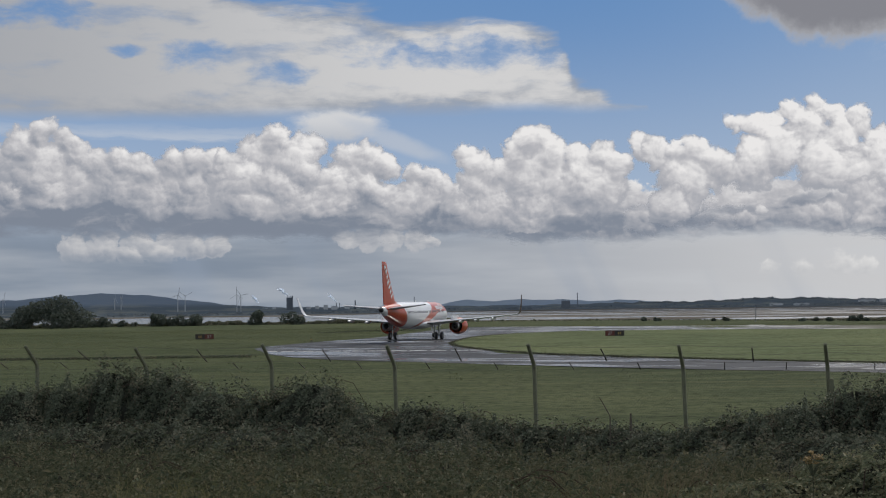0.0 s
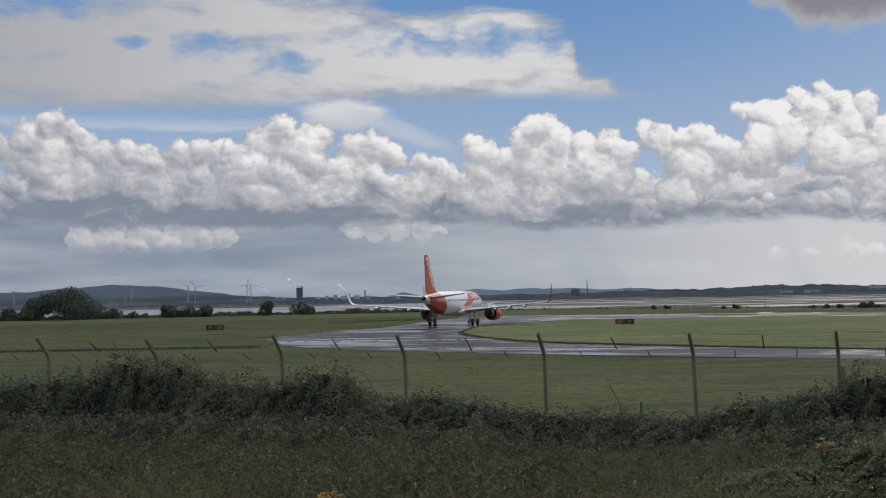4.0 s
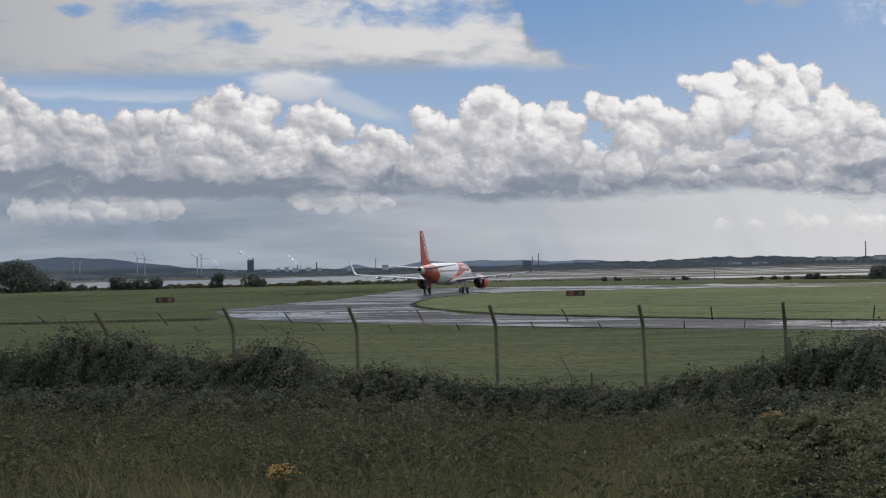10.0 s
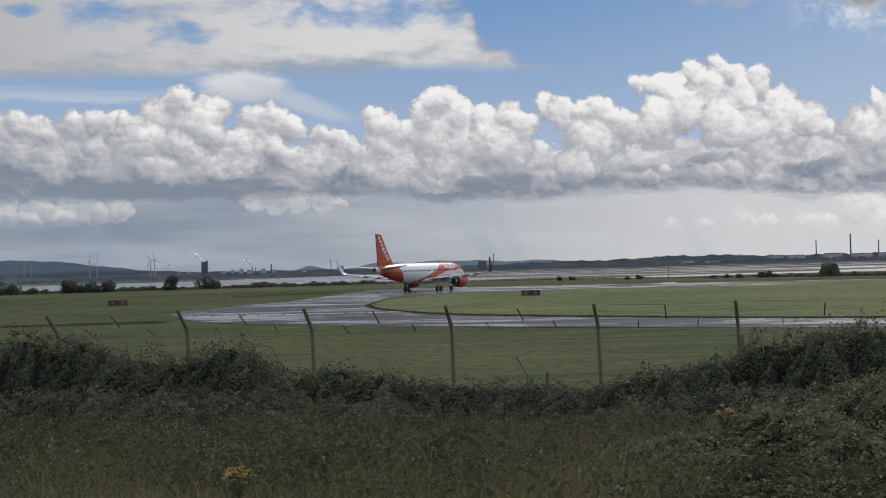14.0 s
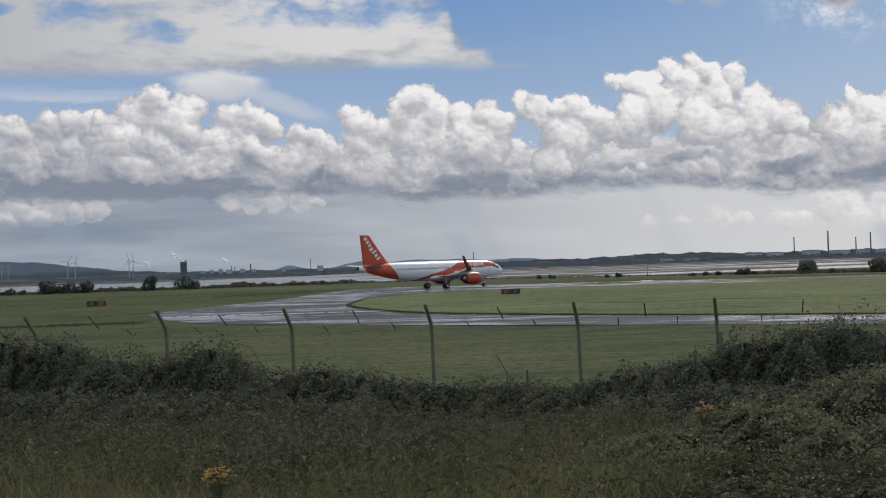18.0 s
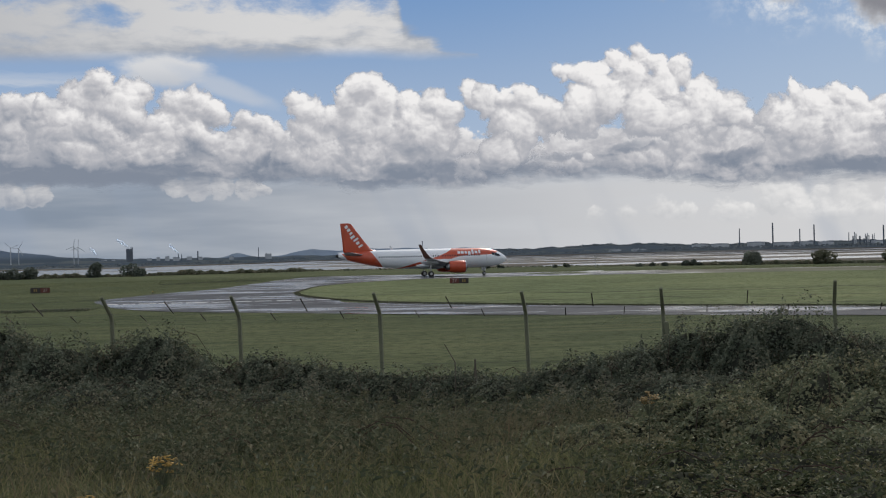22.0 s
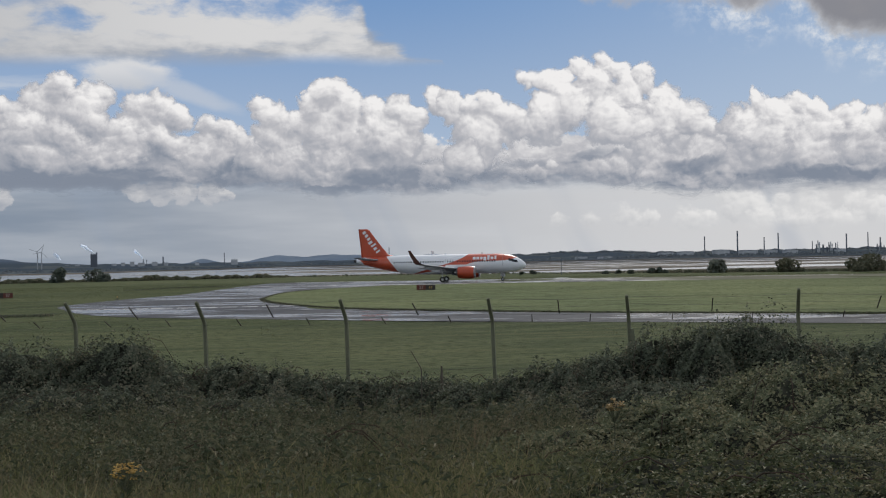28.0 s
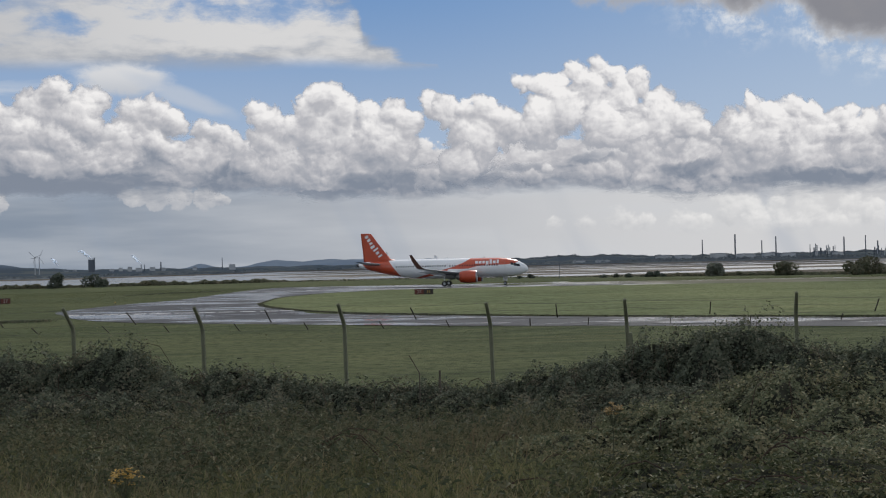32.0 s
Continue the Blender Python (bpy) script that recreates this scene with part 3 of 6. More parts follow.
def grass_ground_material(name="ground", sun_gain=1.0):
    k = Nodes(name)
    p = k.coord()
    x, y, z = k.split(p)
    n = k.add("ShaderNodeVectorMath", operation="LENGTH")
    k.put(n.inputs[0], p)
    dist = n.outputs["Value"]
    big = k.noise(p, 0.02, 4, 0.6)
    mid = k.noise(k.vec("MULTIPLY", p, (0.35, 1.0, 1)), 0.3, 7, 0.7)
    tuft = k.noise(p, 1.3, 5, 0.7)
    fine = k.noise(p, 9.0, 3, 0.6)
    g = k.mix(k.step(mid, 0.3, 0.7), (0.042, 0.055, 0.027), (0.094, 0.110, 0.056))
    g = k.mix(k.step(big, 0.42, 0.66, 0.0, 0.7), g, (0.108, 0.118, 0.058))
    g = k.mix(k.step(tuft, 0.46, 0.64, 0.0, 0.75), g, (0.029, 0.035, 0.014))
    g = k.mix(k.step(fine, 0.55, 0.8, 0.0, 0.4), g, (0.10, 0.095, 0.040))
    mow = k.noise(k.vec("MULTIPLY", p, (0.05, 1.0, 1)), 0.55, 5, 0.6)
    g = k.mix(k.step(mow, 0.52, 0.68, 0.0, 0.35), g, (0.125, 0.122, 0.062))
    g = k.mix(k.step(mow, 0.34, 0.46, 0.25, 0.0), g, (0.034, 0.042, 0.019))
    # a gain above 1 paints sunlight into the grass colour
    g = k.mix(1.0, g, (sun_gain, sun_gain, sun_gain), "MULTIPLY")
    # mud and salt marsh below the bank, then fields and woods blue-greyed by painted haze
    band = k.noise(k.vec("MULTIPLY", p, (0.25, 1.0, 1)), 0.012, 5, 0.6)
    mud = k.mix(k.step(band, 0.4, 0.65), (0.085, 0.075, 0.062), (0.16, 0.145, 0.125))
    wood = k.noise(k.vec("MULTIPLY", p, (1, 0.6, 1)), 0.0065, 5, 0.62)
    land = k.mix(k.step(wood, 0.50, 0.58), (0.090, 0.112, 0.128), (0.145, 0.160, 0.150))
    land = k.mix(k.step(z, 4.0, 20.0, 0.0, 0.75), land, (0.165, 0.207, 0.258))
    low = k.step(z, -6.0, -3.0, 1.0, 0.0)
    c = k.mix(k.m("MULTIPLY", low, k.step(dist, 380.0, 420.0)), g, mud)
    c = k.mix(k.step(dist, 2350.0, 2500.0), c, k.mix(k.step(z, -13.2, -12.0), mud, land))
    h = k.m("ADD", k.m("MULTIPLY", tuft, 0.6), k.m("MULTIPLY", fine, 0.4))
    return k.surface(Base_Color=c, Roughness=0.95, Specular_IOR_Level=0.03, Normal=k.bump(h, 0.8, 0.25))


def ground():
    az = np.concatenate([np.linspace(-180, -46, 24, endpoint=False), np.linspace(-46, 56, 340, endpoint=False), np.linspace(56, 180, 23)])
    r = np.concatenate([[0.001], np.geomspace(1.5, 60, 70), np.linspace(62, 330, 90), np.linspace(332, 500, 60), np.geomspace(510, 4350, 150), [4500, 4800]])
    A, D = np.meshgrid(np.radians(az), r)
    X, Y = D * np.sin(A) + 0.37, D * np.cos(A) - 0.61
    Z = ground_z(X, Y)
    me = grid_mesh("ground", np.stack([X, Y, Z], -1), grass_ground_material())
    return tagged(new("ground", me), "mown green airfield grass sloping to tidal flats and far hills", "ground", kind="structure")


ground()


def far_hills():
    """Hills on the horizon, haze painted in as pale blue: a long rounded ridge with thickness."""
    k = Nodes("hazy_hill")
    n = k.noise(k.coord(), 0.004, 5, 0.6)
    # pale blue base colour carries the distance haze
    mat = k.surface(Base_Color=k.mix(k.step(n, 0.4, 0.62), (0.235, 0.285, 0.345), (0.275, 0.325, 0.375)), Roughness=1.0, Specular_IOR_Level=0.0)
    az = np.linspace(-7, 14, 220)
    top = H + 4650 * np.tan(np.radians(far_skyline(az)))
    rows = []
    for d, f in ((4400, 0.0), (4480, 0.45), (4560, 0.8), (4650, 1.0), (4740, 0.8), (4800, 0.0)):
        z = -14 + (top + 14) * f
        rows.append(np.stack([d * np.sin(np.radians(az)), d * np.cos(np.radians(az)), z], -1))
    return tagged(new("far_hills", grid_mesh("far_hills", np.array(rows), mat)), "rounded hills on the horizon with haze painted in pale blue", "hills", kind="structure")


far_hills()


def water():
    k = Nodes("water")
    p = k.coord()
    n = k.noise(k.vec("MULTIPLY", p, (1, 2.5, 1)), 0.05, 5, 0.6)
    mat = k.surface(Base_Color=(0.10, 0.115, 0.12), Roughness=0.22, Specular_IOR_Level=0.6, Normal=k.bump(n, 0.35, 1.0))
    az, r = np.radians(np.linspace(-50, 58, 60)), np.array([400, 900, 1800, 2800, 3900, 4600])
    A, D = np.meshgrid(az, r)
    P = np.stack([D * np.sin(A), D * np.cos(A), np.full_like(A, WATER_Z)], -1)
    return tagged(new("water", grid_mesh("water", P, mat)), "pale grey tidal river between mud banks", "water", kind="structure")


water()


# ---- paved ways ----
def spline(points, n=14):
    """A smooth line through plan points."""
    q = [points[0], *points, points[-1]]
    out = []
    for a, b, c, d in zip(q, q[1:], q[2:], q[3:]):
        for t in np.linspace(0, 1, n, endpoint=False):
            out.append([0.5 * (2 * b[i] + (c[i] - a[i]) * t + (2 * a[i] - 5 * b[i] + 4 * c[i] - d[i]) * t * t + (3 * b[i] - a[i] - 3 * c[i] + d[i]) * t ** 3) for i in (0, 1)])
    return out + [list(points[-1])]


def along(s, side):
    """A plan point s metres along the runway from where the airliner waits, side metres to its left."""
    c, n = math.cos(RUN_A), math.sin(RUN_A)
    return (RUN_C[0] + s * c - side * n, RUN_C[1] + s * n + side * c)


def flat(name, outline, z, mat, skirt=0.0):
    """A flat sheet in plan, with its rim turned down."""
    bm = bmesh.new()
    vs = [bm.verts.new((x, y, z)) for x, y in outline]
    f = bm.faces.new(vs)
    if f.normal.z < 0:
        bmesh.ops.reverse_faces(bm, faces=[f])
    if skirt:
        low = [bm.verts.new((x, y, z - skirt)) for x, y in outline]
        for i in range(len(vs)):
            j = (i + 1) % len(vs)
            bm.faces.new((vs[i], low[i], low[j], vs[j]))
    bmesh.ops.triangulate(bm, faces=[f])
    bmesh.ops.recalc_face_normals(bm, faces=bm.faces[:])
    me = bpy.data.meshes.new(name)
    bm.to_mesh(me)
    bm.free()
    me.materials.append(mat)
    return me


def wet_asphalt():
    k = Nodes("wet_asphalt")
    p = k.coord()
    turned = k.add("ShaderNodeMapping")
    k.put(turned.inputs["Vector"], p)
    turned.inputs["Rotation"].default_value = (0, 0, radians(12))
    q = turned.outputs[0]
    pool = k.noise(k.vec("MULTIPLY", q, (0.22, 1.0, 1)), 0.27, 5, 0.6)
    patch = k.noise(q, 0.05, 3, 0.5)
    grain = k.noise(p, 14.0, 3, 0.7)
    px, py, _ = k.split(p)
    dry = k.m("MULTIPLY", k.step(k.m("MULTIPLY_ADD", patch, 40.0, px), 78.0, 112.0), k.step(k.m("MULTIPLY_ADD", px, 0.384, py), 190.0, 205.0))
    wet = k.m("MULTIPLY", k.step(k.m("MULTIPLY_ADD", patch, 0.5, pool), 0.75, 0.82), k.m("SUBTRACT", 1.0, dry))
    damp = k.m("MAXIMUM", wet, k.m("MULTIPLY", k.step(patch, 0.45, 0.7, 0.04, 0.22), k.m("SUBTRACT", 1.0, dry)))
    seam = k.cells(k.vec("MULTIPLY", q, (0.02, 0.22, 1)), 1.0)
    c = k.mix(k.step(grain, 0.35, 0.7), (0.055, 0.057, 0.062), (0.088, 0.090, 0.096))
    c = k.mix(k.step(pool, 0.35, 0.6, 0.0, 0.5), c, (0.10, 0.10, 0.106))
    c = k.mix(k.step(k.m("MULTIPLY_ADD", patch, 0.5, pool), 0.66, 0.80), c, (0.040, 0.042, 0.047))
    c = k.mix(k.m("MULTIPLY", dry, 0.85), c, k.mix(k.step(pool, 0.35, 0.65), (0.13, 0.13, 0.095), (0.20, 0.19, 0.155)))
    rough = k.m("MULTIPLY_ADD", wet, -0.56, k.m("MULTIPLY_ADD", grain, 0.12, 0.62))
    return k.surface(Base_Color=c, Roughness=rough, Specular_IOR_Level=k.m("MULTIPLY", damp, 0.5), Normal=k.bump(grain, k.m("MULTIPLY_ADD", wet, -0.38, 0.4), 0.02))


ASPHALT = wet_asphalt()
NEAR = [(150, 22), (75, 66), (45.2, 83.8), (29, 94.2), (15.8, 102.5), (0.8, 114.6), (-10.6, 124), (-17.9, 135), (-22.4, 150), (-24.6, 164), (-19.1, 187), (-12.4, 204.5), (-7.5, 230), (-3.0, 256), (2.8, 282), (8, 291)]
outline = spline(NEAR) + [along(-34, 20.5), along(420, 21), along(420, -20)]
tagged(new("taxiway", flat("taxiway", outline, 0.035, ASPHALT)), "wet dark asphalt taxiway and runway with shining puddles", "taxiway", kind="structure")

LOW = [(145, 41), (76.5, 80.7), (51.8, 96), (33.4, 108.4), (18.8, 122), (10, 133), (4.4, 147.5), (1.3, 165), (1.8, 178), (5.2, 201), (14, 221), (27, 234)]
island = spline(LOW) + [along(14, -19.5), along(420, -19.5)]


def island_verge():
    """Raised turf between taxiway and runway, with a ragged rim."""
    # same grass as the field, brightened to look sunlit
    me = flat("grass_island", island, 0.15, grass_ground_material("sunlit_turf", 1.6), 0.15)
    return tagged(new("grass_verge", me), "mown turf island, sunlight painted into its green, edged by dark rough grass", "grass", kind="structure")


island_verge()
# ---- airliner ----
def airliner():
    orange, white = (0.50, 0.072, 0.026), (0.78, 0.79, 0.80)

    k = Nodes("fuselage_paint")
    p = k.coord()
    x, y, z = k.split(p)
    d = k.m("SUBTRACT", 17.71, x)
    up = k.curve(d, [(0, 7), (11.4, 7), (12.4, 5.9), (14.6, 4.7), (20.7, 2.9), (24, 2.0), (28, 1.2), (38, 1.0)], 0, 38, 0, 8)
    lo = k.curve(d, [(0, 6.4), (1.4, 5.6), (2.4, 4.9), (3.6, 4.55), (10.3, 4.25), (13.1, 3.6), (17.2, 2.7), (23, 1.9), (26, 1.0), (38, 0.8)], 0, 38, 0, 8)
    band = k.m("MULTIPLY", k.m("GREATER_THAN", z, lo), k.m("LESS_THAN", z, up))
    tail = k.m("MULTIPLY", k.m("GREATER_THAN", d, k.m("MULTIPLY_ADD", k.m("SUBTRACT", z, 2.0), 0.78, 27.4)), k.m("LESS_THAN", d, k.m("MULTIPLY_ADD", k.m("SUBTRACT", z, 4.0), 0.9, 35.2)))
    paintmask = k.m("MAXIMUM", band, tail)
    dirt = k.noise(k.vec("MULTIPLY", p, (0.6, 2.0, 2.0)), 1.2, 5, 0.6)
    c = k.mix(paintmask, white, orange)
    c = k.mix(k.step(dirt, 0.5, 0.8, 0.0, 0.25), c, (0.45, 0.42, 0.40))
    skin = k.surface(Base_Color=c, Roughness=0.32, Specular_IOR_Level=0.5, Coat_Weight=0.25)
    ORANGE = paint("orange_paint", orange, 0.35, 0, 0.06, 0.8)
    WHITE = paint("white_paint", white, 0.35, 0, 0.05, 0.8)
    GREY = paint("wing_grey", (0.50, 0.51, 0.53), 0.4, 0, 0.08, 0.7)
    METAL = paint("bare_metal", (0.42, 0.42, 0.43), 0.3, 0.9, 0.1, 2.0)
    DARK = paint("dark_metal", (0.035, 0.034, 0.034), 0.45, 0.4, 0.1, 3.0)
    RUBBER = paint("tyre_rubber", (0.022, 0.022, 0.023), 0.8, 0, 0.15, 4.0)
    # winglet orange with its backlit shade painted into the colour
    SHADEORANGE = paint("shaded_orange_paint", (0.10, 0.040, 0.030), 0.4, 0, 0.06, 0.8)
    GLASS = paint("window_glass", (0.012, 0.014, 0.018), 0.08, 0, 0.02, 1.0)
    GREYMARK = paint("grey_marking", (0.30, 0.30, 0.31), 0.5, 0, 0.05, 1.0)

    plane = thing("airliner", Matrix(), "white and orange twin-engine airliner rolling on wet asphalt", "airplane")

    sec = [(0.0, 0.06, 3.38), (0.12, 0.36, 3.39), (0.4, 0.66, 3.42), (0.9, 1.0, 3.47), (1.6, 1.32, 3.55), (2.4, 1.6, 3.65), (3.4, 1.82, 3.73), (4.6, 1.96, 3.79), (6, 2.03, 3.83),
           (10, 2.035, 3.84), (16, 2.035, 3.84), (22, 2.035, 3.84), (24.5, 2.0, 3.88), (27, 1.86, 4.00), (29.5, 1.62, 4.17), (32, 1.27, 4.38), (34, 0.94, 4.56), (35.8, 0.62, 4.72), (37, 0.38, 4.82), (37.45, 0.24, 4.85), (37.57, 0.12, 4.86)]
    s = np.array(sec)
    dd = np.unique(np.concatenate([s[:, 0], np.linspace(0.5, 37, 90)]))
    rr, zz = np.interp(dd, s[:, 0], s[:, 1]), np.interp(dd, s[:, 0], s[:, 2])
    ang = np.linspace(0, 2 * np.pi, 56, endpoint=False)
    P = np.stack([np.repeat((17.71 - dd)[:, None], 56, 1), rr[:, None] * np.sin(ang), zz[:, None] + 1.03 * rr[:, None] * np.cos(ang)], -1)
    body = part("fuselage", grid_mesh("fuselage", P, skin, True, True), None, plane)
    part("tail_cone", grid_mesh("tail_cone", P[-3:] * [1, 1, 1] - [0.05, 0, 0], DARK, True, True), None, body, "dark exhaust at the tail tip")

    # belly fairing
    t = np.linspace(-1, 1, 40)
    r = np.sqrt(np.clip(1 - np.abs(t) ** 2.6, 0, 1))
    P = np.stack([np.repeat((17.71 - (16.6 + 5.0 * t))[:, None], 32, 1), 2.12 * r[:, None] * np.sin(np.linspace(0, 2 * np.pi, 32, endpoint=False)),
                  2.42 + 0.82 * r[:, None] * np.cos(np.linspace(0, 2 * np.pi, 32, endpoint=False))], -1)
    part("belly_fairing", grid_mesh("belly_fairing", P, WHITE, True, True), None, plane)

    def foil(rows, thick, mat, name):
        """A wing-like sheet: rows of (leading x, trailing x, y, z), each a closed section."""
        q = np.linspace(0, 1, 13)
        h = 2.97 * np.sqrt(q) - 1.26 * q - 3.52 * q ** 2 + 2.84 * q ** 3 - 1.03 * q ** 4
        P = []
        for (lx, tx, py, pz), th in zip(rows, thick):
            c = lx - tx
            xs = lx - c * q
            P.append(np.concatenate([np.stack([xs, np.full(13, py), pz + th * c * h], -1), np.stack([xs, np.full(13, py), pz - th * c * h], -1)[::-1][1:-1]]))
        return grid_mesh(name, np.array(P), mat, True, True)

    for side in (1, -1):
        X = lambda dist: 17.71 - dist
        rows = [(X(11.6), X(18.5), side * 1.2, 2.45), (X(12.3), X(18.5), side * 2.0, 2.55), (X(14.5), X(18.7), side * 6.4, 2.95), (X(17.2), X(20.1), side * 11.7, 3.4), (X(19.6), X(21.4), side * 16.6, 3.85), (X(19.9), X(21.5), side * 17.0, 3.92)]
        w = part("wing", foil(rows, (0.068, 0.066, 0.055, 0.05, 0.048, 0.045), GREY, "wing"), None, plane, "light grey wing with slats and flaps")
        # upturned tip
        q = [(19.95, 21.5, 17.0, 3.92), (20.4, 21.7, 17.35, 4.1), (20.9, 22.0, 17.55, 4.6), (21.75, 22.6, 17.78, 5.7), (22.5, 23.0, 17.95, 6.8)]
        for nm, mat, off in (("winglet", SHADEORANGE, 0.05), ("winglet_inner_face", WHITE, -0.05)):
            P = np.array([[(X(a), side * (yy + off * 0.4), zz), (X((a * 2 + b) / 3), side * (yy + off), zz), (X(b), side * (yy + off * 0.2), zz)] for a, b, yy, zz in q])
            part(nm, grid_mesh(nm, P, mat, True), None, w)
        for yy in (7.6, 10.2, 13.0):
            lx = X(17.2 + (yy - 6.4) * 0.27)
            zc = 2.95 + (yy - 6.4) * 0.085 - 0.28
            P = lathe([(-2.2, 0.02), (-1.9, 0.14), (-0.6, 0.24), (0.7, 0.2), (1.6, 0.05)], 12)
            part("flap_fairing", grid_mesh("flap_fairing", P, GREY, True, True), None, w, at=Matrix.Translation((lx - 0.6, side * yy, zc)))
        # tailplane
        rows = [(X(31.5), X(35.6), side * 0.4, 4.95), (X(33.1), X(36.2), side * 3.0, 5.2), (X(35.1), X(36.7), side * 6.2, 5.52)]
        part("tailplane", foil(rows, (0.055, 0.05, 0.045), GREY, "tailplane"), None, plane, "light grey horizontal tail surface")
        # engine
        eng = part("engine", grid_mesh("engine", lathe([(2.0, 1.02), (2.06, 1.1), (1.95, 1.2), (1.5, 1.29), (0.7, 1.34), (-0.3, 1.31), (-1.1, 1.2), (-1.55, 1.1), (-1.6, 1.05), (-1.0, 1.0)], 40), ORANGE, True, True), None, plane,
                   "orange engine cowling with a bare metal lip", at=Matrix.Translation((X(12.6), side * 5.75, 2.02)))
        part("intake_lip", grid_mesh("intake_lip", lathe([(1.3, 0.98), (1.9, 0.99), (2.05, 1.06), (2.1, 1.13), (2.0, 1.21), (1.86, 1.245)], 40), METAL, True, True), None, eng, "bare metal intake lip")
        bm = bmesh.new()
        for i in range(18):
            a = i * math.tau / 18
            m = Matrix.Translation((1.0, 0, 0)) @ Matrix.Rotation(a, 4, "X") @ Matrix.Translation((0, 0, 0.6)) @ Matrix.Rotation(radians(35), 4, "Z")
            box(0.05, 0.22, 0.76, bm=bm, m=m)
        rod((0.9, 0, 0), (1.5, 0, 0), 0.3, 0.02, 16, bm)
        rod((0.55, 0, 0), (0.7, 0, 0), 0.98, None, 24, bm)
        part("fan", bm, DARK, eng, "dark fan blades and spinner")
        part("core_nozzle", grid_mesh("core_nozzle", lathe([(-0.9, 0.72), (-1.6, 0.7), (-2.3, 0.56), (-2.32, 0.5), (-1.5, 0.45)], 28), METAL, True, True), None, eng, "dull metal core nozzle")
        part("exhaust_plug", grid_mesh("exhaust_plug", lathe([(-1.5, 0.36), (-2.3, 0.3), (-2.9, 0.03)], 20), DARK, True, True), None, eng)
        bm = box(4.6, 0.26, 0.85, -1.9, 0, 1.25, 0.1)
        for vtx in bm.verts:
            if vtx.co.x < -2 and vtx.co.z < 1.25:
                vtx.co.z += 0.25
        part("pylon", bm, WHITE, eng)

    # fin
    X = lambda dist: 17.71 - dist
    fin_rows = [(27.4, 35.9, 5.55), (29.9, 36.0, 6.1), (31.2, 36.1, 7.6), (33.0, 36.35, 10.0), (34.15, 36.5, 11.62), (34.6, 36.5, 11.78)]
    q = np.linspace(0, 1, 13)
    h = (2.97 * np.sqrt(q) - 1.26 * q - 3.52 * q ** 2 + 2.84 * q ** 3 - 1.03 * q ** 4)
    P = []
    for (a, b, zz), th in zip(fin_rows, (0.03, 0.045, 0.045, 0.045, 0.045, 0.02)):
        xs = X(a) - (b - a) * q
        w = th * (b - a) * h
        P.append(np.concatenate([np.stack([xs, w, np.full(13, zz)], -1), np.stack([xs, -w, np.full(13, zz)], -1)[::-1][1:-1]]))
    P.append(np.array(P[-1]) * [1, 0.02, 1] + [0, 0, 0.01])
    fin = part("fin", grid_mesh("fin", np.array(P), ORANGE, True, True), None, plane, "orange tail fin with white lettering drawn as bars")
    # rounded white strokes in place of the wordmark, down the fin and along the front fuselage
    for side in (1, -1):
        for i, (w, hgt, dy) in enumerate(((0.62, 0.66, 0), (0.6, 0.66, 0), (0.5, 0.66, 0), (0.6, 0.9, -0.14), (0.42, 1.1, 0.1), (0.6, 0.66, 0), (0.42, 0.92, 0.13))):
            t = (i + 0.5) / 7
            cx, cz = X(35.45) + 3.35 * t, 11.35 - 4.9 * t
            m = Matrix.Translation((cx, side * 0.0, cz)) @ Matrix.Rotation(radians(57), 4, "Y")
            half = 0.045 * (36.3 - (29.9 + (cz - 6.1) * 0.79)) * 1.02
            bm = box(w * 0.95, 0.03, hgt * 1.12, 0, side * half, dy, 0.012, m=m)
            part("white_bar", bm, WHITE, fin)
        for i, (w, hgt, dz) in enumerate(((0.62, 0.56, 0), (0.6, 0.56, 0), (0.5, 0.56, 0), (0.6, 0.8, -0.12), (0.48, 0.92, 0.1), (0.6, 0.56, 0), (0.42, 0.76, 0.1))):
            cx, cz = X(11.35 if side < 0 else 6.2) + (0.76 * i + 0.35) * (1 if side < 0 else -1), 5.0 + dz
            rows = []
            for zz in np.linspace(cz - hgt / 2, cz + hgt / 2, 6):
                yy = side * (2.045 * math.sqrt(max(0.0, 1 - ((zz - 3.84) / 2.1) ** 2)) + 0.012)
                rows.append([(cx - w / 2, yy, zz), (cx + w / 2, yy, zz)])
            part("white_bar", grid_mesh("white_bar", np.array(rows), WHITE, True), None, body)

    # cabin windows: one small pane mesh, shared
    bm = box(0.26, 0.03, 0.36, 0, 0, 0, 0.012)
    pane = bpy.data.meshes.new("cabin_window")
    bm.to_mesh(pane)
    bm.free()
    pane.materials.append(GLASS)
    for side in (1, -1):
        for i in range(42):
            dist = 6.6 + i * 0.533
            if 14.9 < dist < 15.3 or 17.1 < dist < 17.4:
                continue
            rad = np.interp(dist, s[:, 0], s[:, 1])
            zc = np.interp(dist, s[:, 0], s[:, 2])
            hgt = 4.38 - zc
            yy = rad * math.sqrt(max(0, 1 - (hgt / (1.03 * rad)) ** 2))
            tilt = math.degrees(math.asin(min(1, hgt / rad)))
            part("cabin_window", pane, None, body, at=pose(X(dist), side * (yy + 0.002), 4.38, side * tilt))
